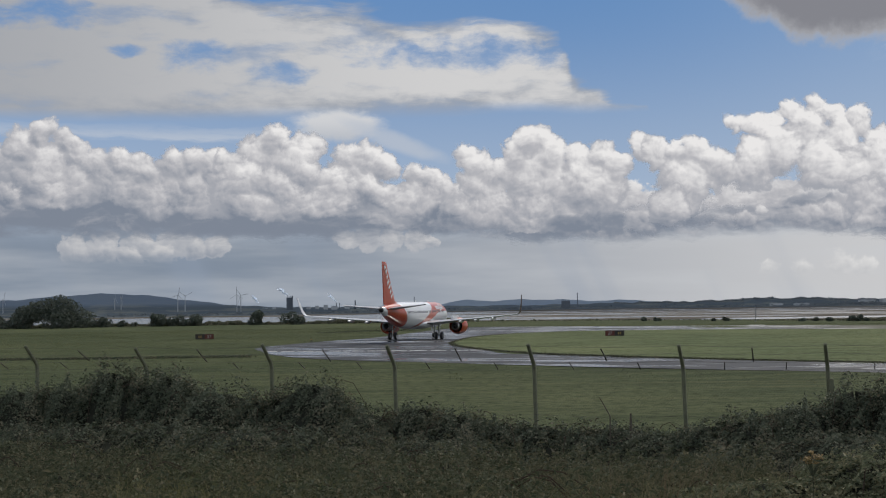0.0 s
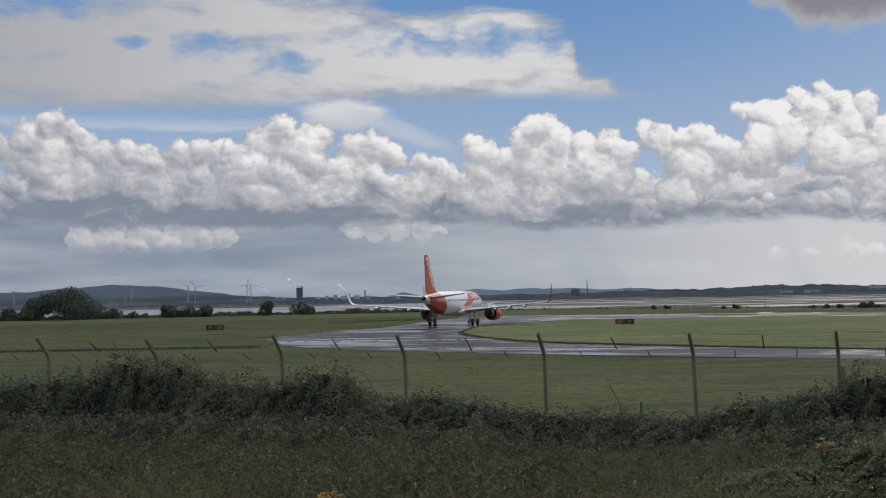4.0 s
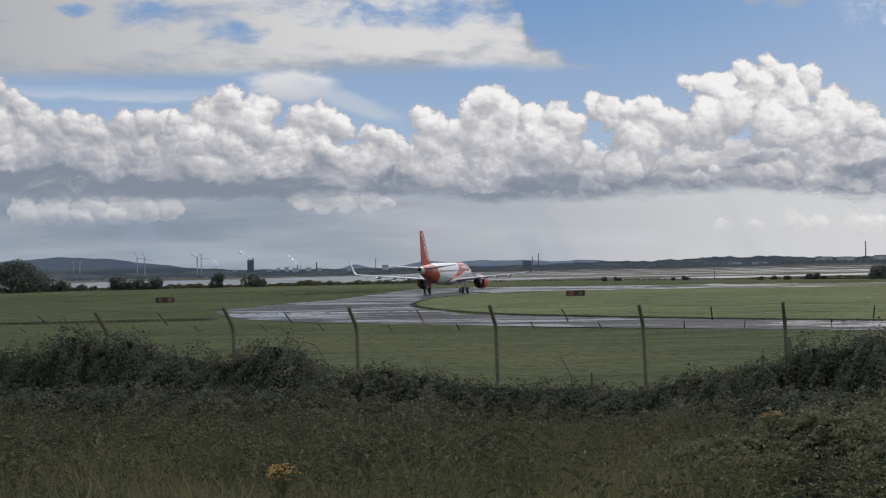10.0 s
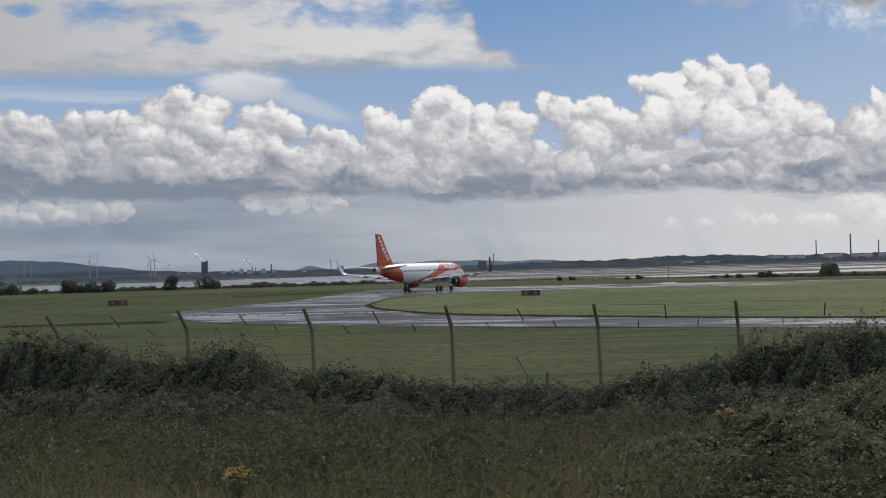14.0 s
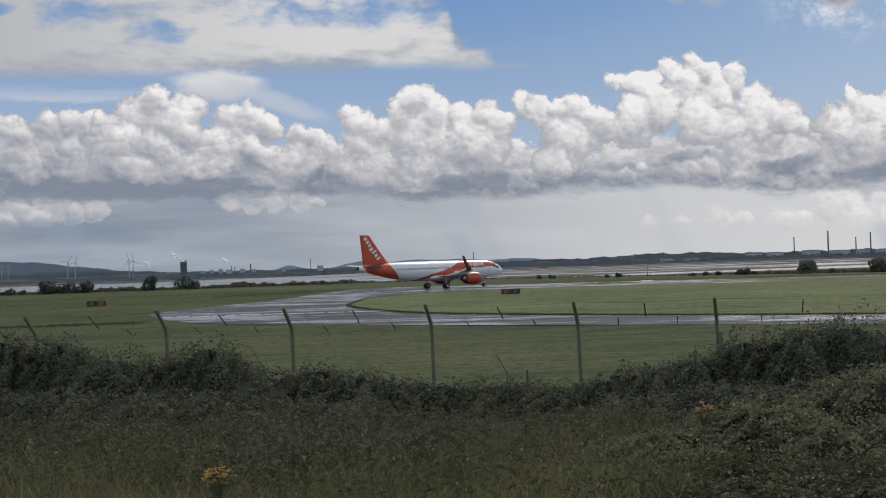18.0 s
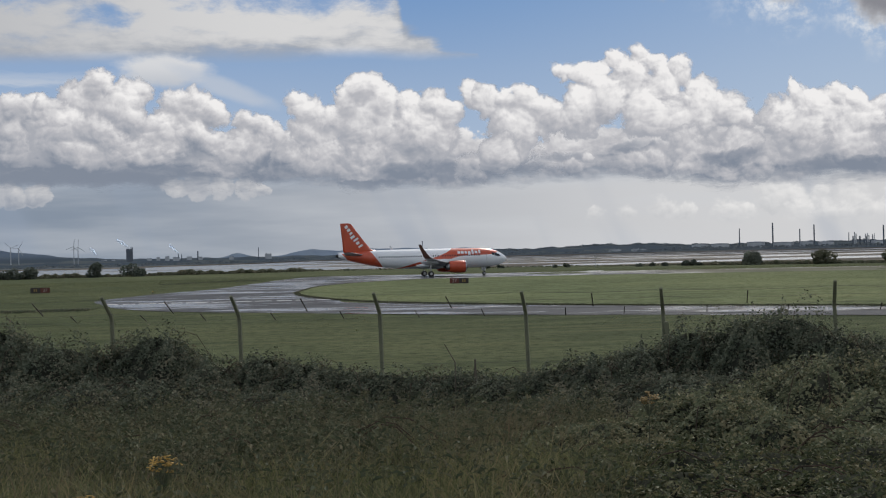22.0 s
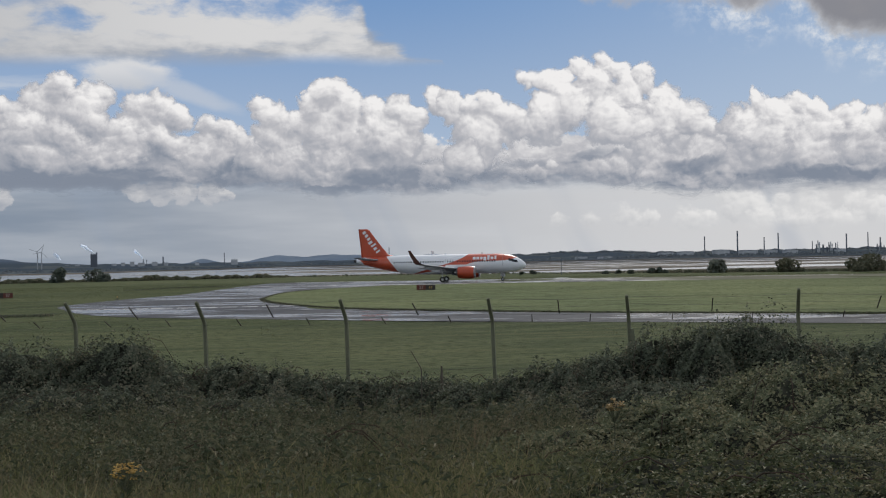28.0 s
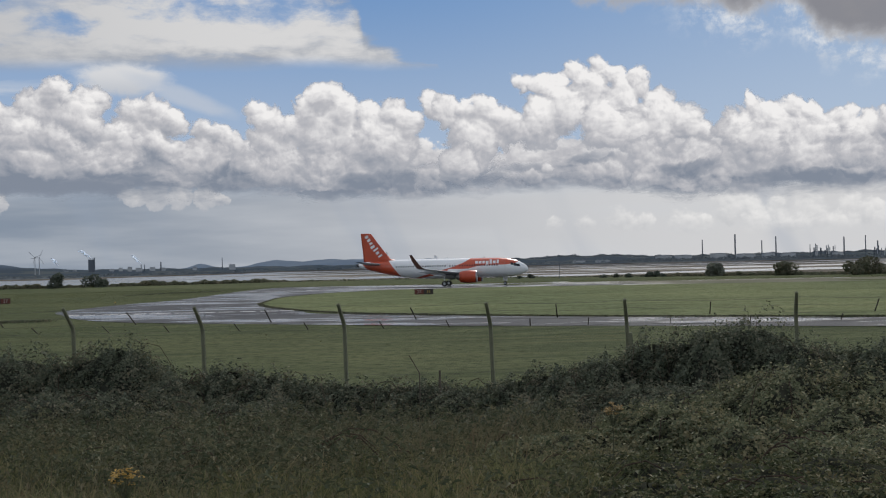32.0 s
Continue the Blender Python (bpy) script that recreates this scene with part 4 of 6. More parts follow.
        # doors: thin grey frames with a white leaf
        for dist, zb, hh, ww in ((5.3, 3.25, 1.85, 0.85), (28.6, 3.3, 1.8, 0.8), (15.9, 4.05, 0.9, 0.5), (17.0, 4.05, 0.9, 0.5)):
            rad = np.interp(dist, s[:, 0], s[:, 1]) + 0.012
            zc = np.interp(dist, s[:, 0], s[:, 2])
            bars = []
            for a, b in ((-ww / 2, -ww / 2 + 0.05), (ww / 2 - 0.05, ww / 2)):
                rows = [[(X(dist) + a, side * rad * math.sqrt(max(0.02, 1 - ((zz - zc) / (1.03 * rad)) ** 2)), zz), (X(dist) + b, side * rad * math.sqrt(max(0.02, 1 - ((zz - zc) / (1.03 * rad)) ** 2)), zz)] for zz in np.linspace(zb, zb + hh, 8)]
                part("door_seam", grid_mesh("door_seam", np.array(rows), GREYMARK, True), None, body)
    # cockpit glazing
    for side in (1, -1):
        for d0, d1, z0, z1 in ((1.62, 2.35, 3.98, 4.5), (2.2, 2.95, 4.08, 4.72), (2.95, 3.6, 4.3, 4.82)):
            rows = []
            for zz in np.linspace(z0, z1, 5):
                row = []
                for dist in np.linspace(d0 + (zz - z0) * 0.55, d1 + (zz - z0) * 0.25, 5):
                    rad = np.interp(dist, s[:, 0], s[:, 1]) + 0.015
                    zc = np.interp(dist, s[:, 0], s[:, 2])
                    row.append((X(dist), side * rad * math.sqrt(max(0.0, 1 - ((zz - zc) / (1.03 * rad)) ** 2)), zz))
                rows.append(row)
            part("cockpit_window", grid_mesh("cockpit_window", np.array(rows), GLASS, True), None, body, "dark cockpit pane")

    # landing gear
    def wheel(name, r, w):
        prof = [(-w / 2, r * 0.5), (-w / 2, r * 0.86), (-w * 0.36, r * 0.97), (0, r), (w * 0.36, r * 0.97), (w / 2, r * 0.86), (w / 2, r * 0.5)]
        return grid_mesh(name, lathe(prof, 24, "Y"), RUBBER, True, True)

    def hub(r, w):
        bm = rod((0, -w / 2, 0), (0, w / 2, 0), r * 0.52, None, 16)
        for i in range(6):
            a = i * math.tau / 6
            rod((r * 0.33 * math.cos(a), -w / 2 - 0.02, r * 0.33 * math.sin(a)), (r * 0.33 * math.cos(a), w / 2 + 0.02, r * 0.33 * math.sin(a)), r * 0.07, None, 6, bm)
        return bm

    wheels = []
    for name, gx, gy, r, w, gap, top in (("main_gear", 0, 3.8, 0.585, 0.4, 0.46, 2.7), ("main_gear", 0, -3.8, 0.585, 0.4, 0.46, 2.7), ("nose_gear", 12.64, 0, 0.38, 0.22, 0.26, 2.2)):
        bm = rod((0, 0, r), (0, 0, top), 0.11, 0.15, 12)
        rod((0, -gap, r), (0, gap, r), 0.07, None, 10, bm)
        rod((0.02, 0, 1.1), (0.9 if gx else -0.5, 0, top), 0.06, None, 8, bm)
        rod((0, 0, 1.2), (0, -1.2 if gy > 0 else (1.2 if gy < 0 else 0.01), top), 0.06, None, 8, bm)
        gear = part(name, bm, METAL, plane, "grey metal landing gear leg", at=Matrix.Translation((gx, gy, 0)))
        for yy in (-gap, gap):
            wh = part("wheel", wheel("wheel", r, w), None, gear, at=Matrix.Translation((0, yy, r)))
            part("hub", hub(r, w), METAL, wh, "grey metal hub")
            wheels.append((wh, yy, r))
        bm = box(0.05 if not gx else 1.0, 0.05, 1.0, 0, (0.3 if gy > 0 else -0.3) if gy else 0.42, top - 0.75, 0.02)
        part("gear_door", bm, WHITE, gear)
    # aerials
    for dist, zz, sgn in ((9.5, 5.93, 1), (17.5, 5.93, 1)):
        bm = box(0.3, 0.03, 0.35, X(dist), 0, zz + 0.12, 0.01)
        part("aerial", bm, WHITE, plane)
    return plane, wheels


rotors = []
plane, wheels = airliner()
# seconds, place of the main wheels in plan, heading
TAXI = [
(0.0, -4.39, 193.31, 76.6), (0.5, -4.22, 195.17, 77.2), (1.0, -3.93, 197.10, 77.7), (1.5, -3.48, 199.16,
77.9), (2.0, -2.89, 201.37, 77.7), (2.5, -2.17, 203.68, 77.4), (3.0, -1.39, 206.01, 76.9), (3.5, -0.64,
208.24, 76.5), (5.5, 2.21, 216.73, 75.4), (6.0, 2.89, 218.77, 75.4), (6.5, 3.49, 220.77, 75.6), (7.0, 4.07,
222.81, 75.8), (7.5, 4.72, 225.00, 75.6), (8.0, 5.48, 227.26, 75.1), (8.5, 6.25, 229.43, 74.4), (9.0, 6.93,
231.59, 73.9), (9.5, 7.48, 233.85, 73.8), (10.0, 8.00, 236.22, 74.0), (10.5, 8.57, 238.68, 73.8), (11.0, 9.18,
241.17, 73.0), (11.5, 9.76, 243.63, 71.5), (12.0, 10.32, 245.96, 69.5), (12.5, 10.92, 248.11, 67.0), (13.0,
11.59, 250.04, 64.1), (13.5, 12.30, 251.68, 61.2), (14.0, 13.05, 253.18, 58.1), (14.5, 13.90, 254.68, 54.6),
(16.5, 17.73, 260.38, 39.8), (17.0, 18.78, 261.73, 36.0), (17.5, 19.85, 262.93, 32.3), (18.0, 20.86, 263.79,
28.6), (18.5, 21.91, 264.12, 25.2), (19.0, 23.02, 264.19, 22.1), (19.5, 24.17, 264.30, 18.8), (20.0, 25.30,
264.30, 15.5), (20.5, 26.42, 264.07, 12.3), (21.0, 27.56, 263.62, 9.5), (21.5, 28.74, 262.94, 7.1), (22.0,
29.95, 262.26, 4.7), (22.5, 31.18, 261.82, 2.0), (23.0, 32.36, 261.72, -0.6), (23.5, 33.50, 261.87, -2.4),
(24.0, 34.62, 262.00, -3.9), (24.5, 35.74, 261.88, -5.7), (25.0, 37.00, 261.52, -8.1), (25.5, 38.09, 261.27,
-10.2), (26.5, 39.36, 261.31, -12.7), (27.5, 40.41, 261.28, -14.8), (28.5, 41.17, 261.03, -16.2), (30.0,
41.64, 260.70, -16.6), (31.0, 41.73, 260.62, -16.6), (32.0, 41.72, 260.60, -16.4)
]


def motions():
    rows = [(t, pose(x, y, 0.04, 0, 0, a)) for t, x, y, a in TAXI]
    walk(plane, rows)
    # the wheels roll by the way that is covered
    times = np.arange(0, 32.01, 0.2)
    T = np.array(TAXI)
    xs, ys = np.interp(times, T[:, 0], T[:, 1]), np.interp(times, T[:, 0], T[:, 2])
    way = np.concatenate([[0], np.cumsum(np.hypot(np.diff(xs), np.diff(ys)))])
    for wh, yy, r in wheels:
        walk(wh, [(float(t), pose(0, yy, r, 0, math.degrees(s / r), 0)) for t, s in zip(times, way)])
    # the clouds drift slowly
    for sheet in clouds:
        walk(sheet, [(0.0, pose(0, 0, H, 0, 0, 0)), (16.0, pose(0, 0, H, 0.05, 0, 0.43)), (32.0, pose(0, 0, H, 0.11, 0, 0.82))])
    for rotor, place, turn, start, speed in rotors:
        walk(rotor, [(float(t), place @ pose(0, 0, 0, 0, start + speed * t, 0)) for t in np.arange(0, 32.01, 0.5)])


# ---- airfield things ----
CONCRETE = paint("weathered_concrete", (0.17, 0.175, 0.11), 0.85, 0, 0.16, 2.5)
WIRE = paint("galvanised_wire", (0.07, 0.07, 0.065), 0.7, 0.2, 0.1, 6.0)
STEEL = paint("rusty_steel", (0.11, 0.095, 0.08), 0.7, 0.3, 0.2, 5.0)
REDSIGN = paint("red_sign_face", (0.13, 0.030, 0.018), 0.6, 0, 0.12, 2.0)
BLACKSIGN = paint("black_sign_face", (0.03, 0.022, 0.018), 0.5, 0, 0.1, 2.0)
MARK = paint("white_marking", (0.72, 0.72, 0.70), 0.6, 0, 0.16, 0.9)
DULL_WHITE = paint("dull_white", (0.40, 0.37, 0.34), 0.6, 0, 0.12, 2.0)
YELLOW = paint("yellow_marking", (0.34, 0.22, 0.05), 0.6, 0, 0.12, 0.9)


def fence_point(s, off=0.0):
    """A plan point on the fence line, s metres along it, off metres towards the eye."""
    return (FN[0] * (FENCE_D - off) + FN[1] * s, FN[1] * (FENCE_D - off) - FN[0] * s)


def fence():
    whole = thing("perimeter_fence", Matrix(), "chain-link perimeter fence on cranked concrete posts", "fence")
    az = [-18.44, -13.64, -8.04, -2.30, 4.22, 11.12, 17.48, 25.06]
    posts = [FENCE_D * math.tan(radians(a - FENCE_AZ)) for a in az]
    posts = [posts[0] - 5.7, posts[0] - 2.85] + posts + [posts[-1] + 3.2 * i for i in (1, 2, 3, 4)]
    bm = bmesh.new()
    w = 0.037
    prof = [(0.0, -0.4), (0.0, 2.06), (0.03, 2.16), (0.43, 2.60)]
    rings = []
    for i, (off, z) in enumerate(prof):
        lean = 0 if i < 2 else (0.4 if i == 2 else 0.75)
        t = w * (0.86 if i == 3 else 1.0)
        rings.append([bm.verts.new((sx * t, -off + sy * t * math.cos(lean), z + (-sy * t * math.sin(lean)) * -1)) for sx, sy in ((-1, -1), (1, -1), (1, 1), (-1, 1))])
    for a, b in zip(rings, rings[1:]):
        for i in range(4):
            bm.faces.new((a[i], a[(i + 1) % 4], b[(i + 1) % 4], b[i]))
    bm.faces.new(rings[-1])
    bmesh.ops.recalc_face_normals(bm, faces=bm.faces[:])
    bmesh.ops.bevel(bm, geom=[e for e in bm.edges if not e.is_boundary], offset=0.012, segments=1, affect="EDGES")
    me = bpy.data.meshes.new("post")
    bm.to_mesh(me)
    bm.free()
    me.materials.append(CONCRETE)
    tilt = random.Random(5)
    for i, s in enumerate(posts):
        x, y = fence_point(s + 0.045)
        part("post", me, None, whole, at=pose(x, y, float(ground_z(x, y)) + tilt.uniform(-0.02, 0.03), tilt.uniform(-0.6, 0.6), tilt.uniform(-1.7, -0.7), -20))
    # a strut against one straining post
    x, y = fence_point(posts[8] + 0.14, 0.05)
    part("strut", box(0.09, 0.09, 2.3, 0, 0, 0.75, 0.01), CONCRETE, whole, at=pose(x, y, float(ground_z(x, y)), 0, -3, -FENCE_AZ))
    # stays that hang on the wires of the cranked top, and shorter ones beneath
    bm = box(0.023, 0.023, 0.44, 0, 0, 0, 0.004)
    stay = bpy.data.meshes.new("stay")
    bm.to_mesh(stay)
    bm.free()
    stay.materials.append(STEEL)
    bm = box(0.019, 0.019, 0.25, 0, 0, 0, 0.004)
    short = bpy.data.meshes.new("short_stay")
    bm.to_mesh(short)
    bm.free()
    short.materials.append(STEEL)
    for a, b in zip(posts, posts[1:]):
        x, y = fence_point(a + 0.485 * (b - a), 0.25)
        part("stay", stay, None, whole, at=pose(x, y, 4.46, 52 + tilt.uniform(-4, 4), (-9 if a < -1.5 else 4) + tilt.uniform(-3, 3), -20))
        for f in (0.27, 0.725):
            x, y = fence_point(a + (f + tilt.uniform(-0.02, 0.02)) * (b - a), 0.13)
            part("short_stay", short, None, whole, at=pose(x, y, 4.23, 50 + tilt.uniform(-6, 6), (-15 if a < -1.5 else 8) + tilt.uniform(-5, 5), -20))
    # straining wires, three on the arms and three on the posts
    z0 = 2.1
    for off, z in ((0.14, 4.33), (0.32, 4.5), (0.48, 4.66), (0.06, 4.17), (0.06, 3.2), (0.06, 2.35)):
        bm = bmesh.new()
        for a, b in zip(posts, posts[1:]):
            pts = [(*fence_point(a + (b - a) * t, off), z - 0.04 * 4 * t * (1 - t)) for t in (0, 0.25, 0.5, 0.75, 1)]
            for p, q in zip(pts, pts[1:]):
                rod(p, q, 0.0028, None, 3, bm, False)
        part("strand", bm, WIRE, whole)
    # the woven wire
    V, F = [], []
    lo, hi, step, top, r = posts[0], posts[-1], 0.072, 2.05, 0.0007
    n = int((hi - lo) / step)
    for k in range(-int(top / step), n + int(top / step)):
        for slope in (1, -1):
            s0, s1 = lo + k * step, lo + k * step + slope * top
            t0, t1 = 0.0, 1.0
            if s1 != s0:
                ta, tb = sorted(((lo - s0) / (s1 - s0), (hi - s0) / (s1 - s0)))
                t0, t1 = max(0, ta), min(1, tb)
            if t1 <= t0:
                continue
            base = len(V)
            for t in (t0, t1):
                x, y = fence_point(s0 + (s1 - s0) * t, 0.06)
                z = 2.12 + top * t
                V += [(x + r, y, z), (x - r, y, z + r), (x, y - r, z - r)]
            F += [(base, base + 1, base + 4, base + 3), (base + 1, base + 2, base + 5, base + 4), (base + 2, base, base + 3, base + 5)]
    mesh = part("wire_mesh", mesh_from("wire_mesh", V, F, WIRE), None, whole, "grey chain-link mesh")
    mesh["kind"] = "stuff"


fence()


def glyphs(text, size, mat, parent, m):
    c = bpy.data.curves.new("lettering", "FONT")
    c.body, c.size, c.align_x, c.align_y, c.extrude = text, size, "CENTER", "CENTER", 0.006
    ob = bpy.data.objects.new("lettering", c)
    scene.collection.objects.link(ob)
    bpy.context.view_layer.update()
    me = bpy.data.meshes.new_from_object(ob.evaluated_get(bpy.context.evaluated_depsgraph_get()))
    bpy.data.objects.remove(ob)
    me.materials.clear()
    me.materials.append(mat)
    return part("lettering", me, None, parent, at=m)


def airfield_sign(x, y, first, second, turn):
    """A low lit box: a red panel with the runway's number beside a black panel."""
    s = thing("airfield_sign", pose(x, y, 0.03, 0, 0, turn), "low red and black airfield sign with white runway number on grass", "sign", "airfield signs")
    w, h = 3.0, 0.86
    part("case", box(w, 0.24, h, 0, 0, 0.62, 0.02), BLACKSIGN, s)
    part("red_panel", box(w / 2 - 0.05, 0.02, h - 0.1, first * w / 4, -0.131, 0.62, 0.006), REDSIGN, s)
    part("black_panel", box(w / 2 - 0.05, 0.02, h - 0.1, -first * w / 4, -0.131, 0.62, 0.006), BLACKSIGN, s)
    glyphs("27", 0.72, DULL_WHITE, s, pose(first * w / 4, -0.146, 0.60, 90))
    for i in (-0.16, 0.16):
        part("bar", box(0.16, 0.02, 0.42, -first * w / 4 + i, -0.146, 0.62, 0.004), YELLOW, s)
    for i in (-1.1, 0, 1.1):
        part("leg", rod((i, 0, 0), (i, 0, 0.24), 0.04, None, 8), STEEL, s)
    return s


airfield_sign(27.2, 193.6, -1, 1, -8)
airfield_sign(-39.7, 202.8, 1, 1, 12)


def edge_light(x, y):
    s = thing("edge_light", pose(x, y, 0.03), "small amber taxiway edge light on a short stem", "light")
    part("stem", rod((0, 0, 0), (0, 0, 0.3), 0.05, 0.04, 8), STEEL, s)
    part("lens", grid_mesh("lens", lathe([(0.3, 0.09), (0.42, 0.1), (0.5, 0.06), (0.52, 0.01)], 12, "Z"), YELLOW, True, True), None, s)
    part("base", box(0.5, 0.5, 0.06, 0, 0, 0.03, 0.01), STEEL, s)


edge_light(-20.2, 186.5)


def markings():
    """Painted lines, worn and broken."""
    rnd = random.Random(3)
    bm = bmesh.new()
    x = -21.6
    while x < 12:
        ln = rnd.uniform(1.0, 2.6)
        yy = 148.6 - 0.14 * (x + 21.6)
        vs = [bm.verts.new(v) for v in ((x, yy, 0.042), (x + ln, yy - 0.14 * ln, 0.042), (x + ln, yy - 0.14 * ln + 1.0, 0.042), (x, yy + 1.0, 0.042))]
        bm.faces.new(vs)
        x += ln + rnd.uniform(0.25, 0.6)
    me = bpy.data.meshes.new("holding_line")
    bm.to_mesh(me)
    bm.free()
    me.materials.append(MARK)
    tagged(new("holding_line", me), "broken white painted line across wet asphalt", "road marking", kind="structure")
    # runway sides
    for side, nm in ((-17.5, "near"), (17.5, "far")):
        bm = bmesh.new()
        for i in range(48):
            if rnd.random() < 0.12:
                continue
            a, b = along(-40 + i * 9, side), along(-40 + i * 9 + 8.6, side)
            c, d = along(-40 + i * 9 + 8.6, side + 0.9), along(-40 + i * 9, side + 0.9)
            bm.faces.new([bm.verts.new((*q, 0.043)) for q in (a, b, c, d)])
        me = bpy.data.meshes.new("runway_line")
        bm.to_mesh(me)
        bm.free()
        me.materials.append(MARK)
        tagged(new("runway_line", me), "white painted runway edge line", "road marking", kind="structure")
    bm = box(3.2, 3.0, 0.05, 69.7, 271.5, 0.07, 0.01)
    me = bpy.data.meshes.new("marker_slab")
    bm.to_mesh(me)
    bm.free()
    me.materials.append(MARK)
    tagged(new("marker_slab", me), "flat white marker slab beside the runway", "marker")


markings()


# ---- leaves ----
def foliage(name, c1, c2, c3, gloss=0.45, through_light=0.25):
    k = Nodes(name)
    rnd = k.add("ShaderNodeNewGeometry").outputs["Random Per Island"]
    patch = k.noise(k.coord(), 0.9, 4, 0.6)
    c = k.mix(rnd, c1, c2)
    c = k.mix(k.step(k.m("MULTIPLY_ADD", rnd, 0.35, patch), 0.62, 0.9), c, c3)
    p = k.add("ShaderNodeBsdfPrincipled")
    k.put(p.inputs["Base Color"], c)
    k.put(p.inputs["Roughness"], gloss)
    k.put(p.inputs["Specular IOR Level"], 0.07)
    t = k.add("ShaderNodeBsdfTranslucent")
    k.put(t.inputs["Color"], c)
    m = k.add("ShaderNodeMixShader")
    k.put(m.inputs[0], through_light)
    k.tree.links.new(p.outputs[0], m.inputs[1])
    k.tree.links.new(t.outputs[0], m.inputs[2])
    k.tree.links.new(m.outputs[0], k.out.inputs["Surface"])
    return k.mat


def leaf_mesh(name, P, N, size, mat, rng, tilt=0.6, slim=0.62):
    """Folded four-cornered leaves at the places P, facing roughly along N."""
    n = len(P)
    N = N + rng.normal(0, tilt, (n, 3))
    N /= np.linalg.norm(N, axis=1, keepdims=True) + 1e-9
    T = np.cross(N, rng.normal(0, 1, (n, 3)))
    T /= np.linalg.norm(T, axis=1, keepdims=True) + 1e-9
    B = np.cross(N, T)
    s = (size * (0.5 + 1.2 * rng.random(n) ** 1.6))[:, None]
    fold = N * s * 0.16
    V = np.stack([P - T * s * 0.5, P + B * s * 0.5 * slim + fold - T * s * 0.08, P + T * s * 0.55 - fold * 0.5, P - B * s * 0.5 * slim + fold - T * s * 0.08], 1)
    return mesh_from(name, V.reshape(-1, 3), np.arange(4 * n).reshape(n, 4), mat)


BARK = paint("bark", (0.075, 0.058, 0.042), 0.9, 0, 0.2, 3.0, 0.1)
# tree leaf colours are paled for the haze of distance
TREE_LEAF = foliage("tree_leaf", (0.070, 0.085, 0.070), (0.112, 0.130, 0.104), (0.140, 0.150, 0.120), 0.7, 0.25)
SCRUB_LEAF = foliage("scrub_leaf", (0.078, 0.086, 0.056), (0.125, 0.130, 0.084), (0.16, 0.145, 0.098), 0.7, 0.22)
PALE_LEAF = foliage("pale_leaf", (0.145, 0.158, 0.128), (0.20, 0.215, 0.175), (0.23, 0.235, 0.195), 0.6, 0.25)


def far_tree(name, label, a, d, width, height, n, seed, mat, size=0.55):
    """A rounded tree or thorn bush: a short forked trunk and a crown of clumps."""
    rng = np.random.default_rng(seed)
    x, y = d * math.sin(radians(a)), d * math.cos(radians(a))
    z = float(ground_z(x, y))
    t = thing(name, pose(x, y, z - 0.1), label, "bush" if height < 4 else "tree", "trees on the airfield's rim")
    bm = rod((0, 0, 0), (0.1, 0, height * 0.45), 0.05 * height * 0.5, 0.03 * height * 0.5, 8)
    for i in range(5):
        b = i * 1.3 + seed
        rod((0.05, 0, height * 0.25), (width * 0.3 * math.cos(b), width * 0.25 * math.sin(b), height * 0.7), 0.02 * height * 0.5, 0.008 * height, 6, bm)
    part("trunk", bm, BARK, t)
    k = max(5, int(width / 1.6))
    C = np.stack([rng.uniform(-0.42, 0.42, k) * width, rng.uniform(-0.3, 0.3, k) * width, np.zeros(k)], -1)
    C[:, 2] = height * (0.20 + 0.50 * (1 - (2 * C[:, 0] / width) ** 2) * rng.uniform(0.5, 1, k))
    C[: k // 2, 2] = height * 0.2
    R = rng.uniform(0.17, 0.27, k) * min(width, height * 1.7)
    pick = rng.integers(0, k, n)
    D = rng.normal(0, 1, (n, 3))
    D /= np.linalg.norm(D, axis=1, keepdims=True)
    P = C[pick] + D * (R[pick] * rng.uniform(0.55, 1.06, n) ** 0.6)[:, None] * [1.15, 1, 0.95]
    keep = (P[:, 2] > 0.1) & (P[:, 2] < height * 1.02)
    part("crown", leaf_mesh("crown", P[keep], D[keep], size, mat, rng, 0.5, 0.8), None, t)
    return t


TREES = [(-17.75, 372, 22, 10.2, 9000), (-20.6, 375, 11, 4.2, 1500), (-19.3, 372, 8, 3.2, 900), (-15.7, 372, 7, 3.4, 900), (-14.6, 374, 6, 2.0, 500), (-13.35, 372, 7.5, 4.0, 1100), (-12.75, 374, 5.5, 3.0, 600),
         (-12.2, 372, 5.5, 3.6, 700), (-11.55, 373, 6, 4.0, 900), (-8.72, 372, 6.2, 5.0, 1100), (-7.1, 373, 7.2, 4.4, 1100), (9.6, 352, 7, 1.3, 500), (13.0, 345, 8, 1.2, 500)]
for i, (a, d, w, h, n) in enumerate(TREES):
    far_tree("thorn_tree" if h >= 4 else "thorn_bush", "dark green rounded hawthorn on the airfield's rim" if h >= 4 else "low dark green thorn bush on the airfield's rim", a, d, w, h, n, 40 + i, TREE_LEAF)
for i, (a, d, w, h, n, mat) in enumerate([(21.4, 322, 6.0, 5.2, 1200, PALE_LEAF), (24.5, 318, 7.5, 3.9, 1000, SCRUB_LEAF), (28.2, 312, 11, 4.6, 1800, SCRUB_LEAF), (30.6, 310, 13, 5.5, 1600, TREE_LEAF), (18.6, 325, 12, 1.7, 800, TREE_LEAF), (16.9, 328, 9, 1.2, 600, TREE_LEAF)]):
    far_tree("willow_tree" if mat == PALE_LEAF else "thorn_tree", "pale grey-green willow on the airfield's rim" if mat == PALE_LEAF else "dark green rounded hawthorn on the airfield's rim", a, d, w, h, n, 70 + i, mat)


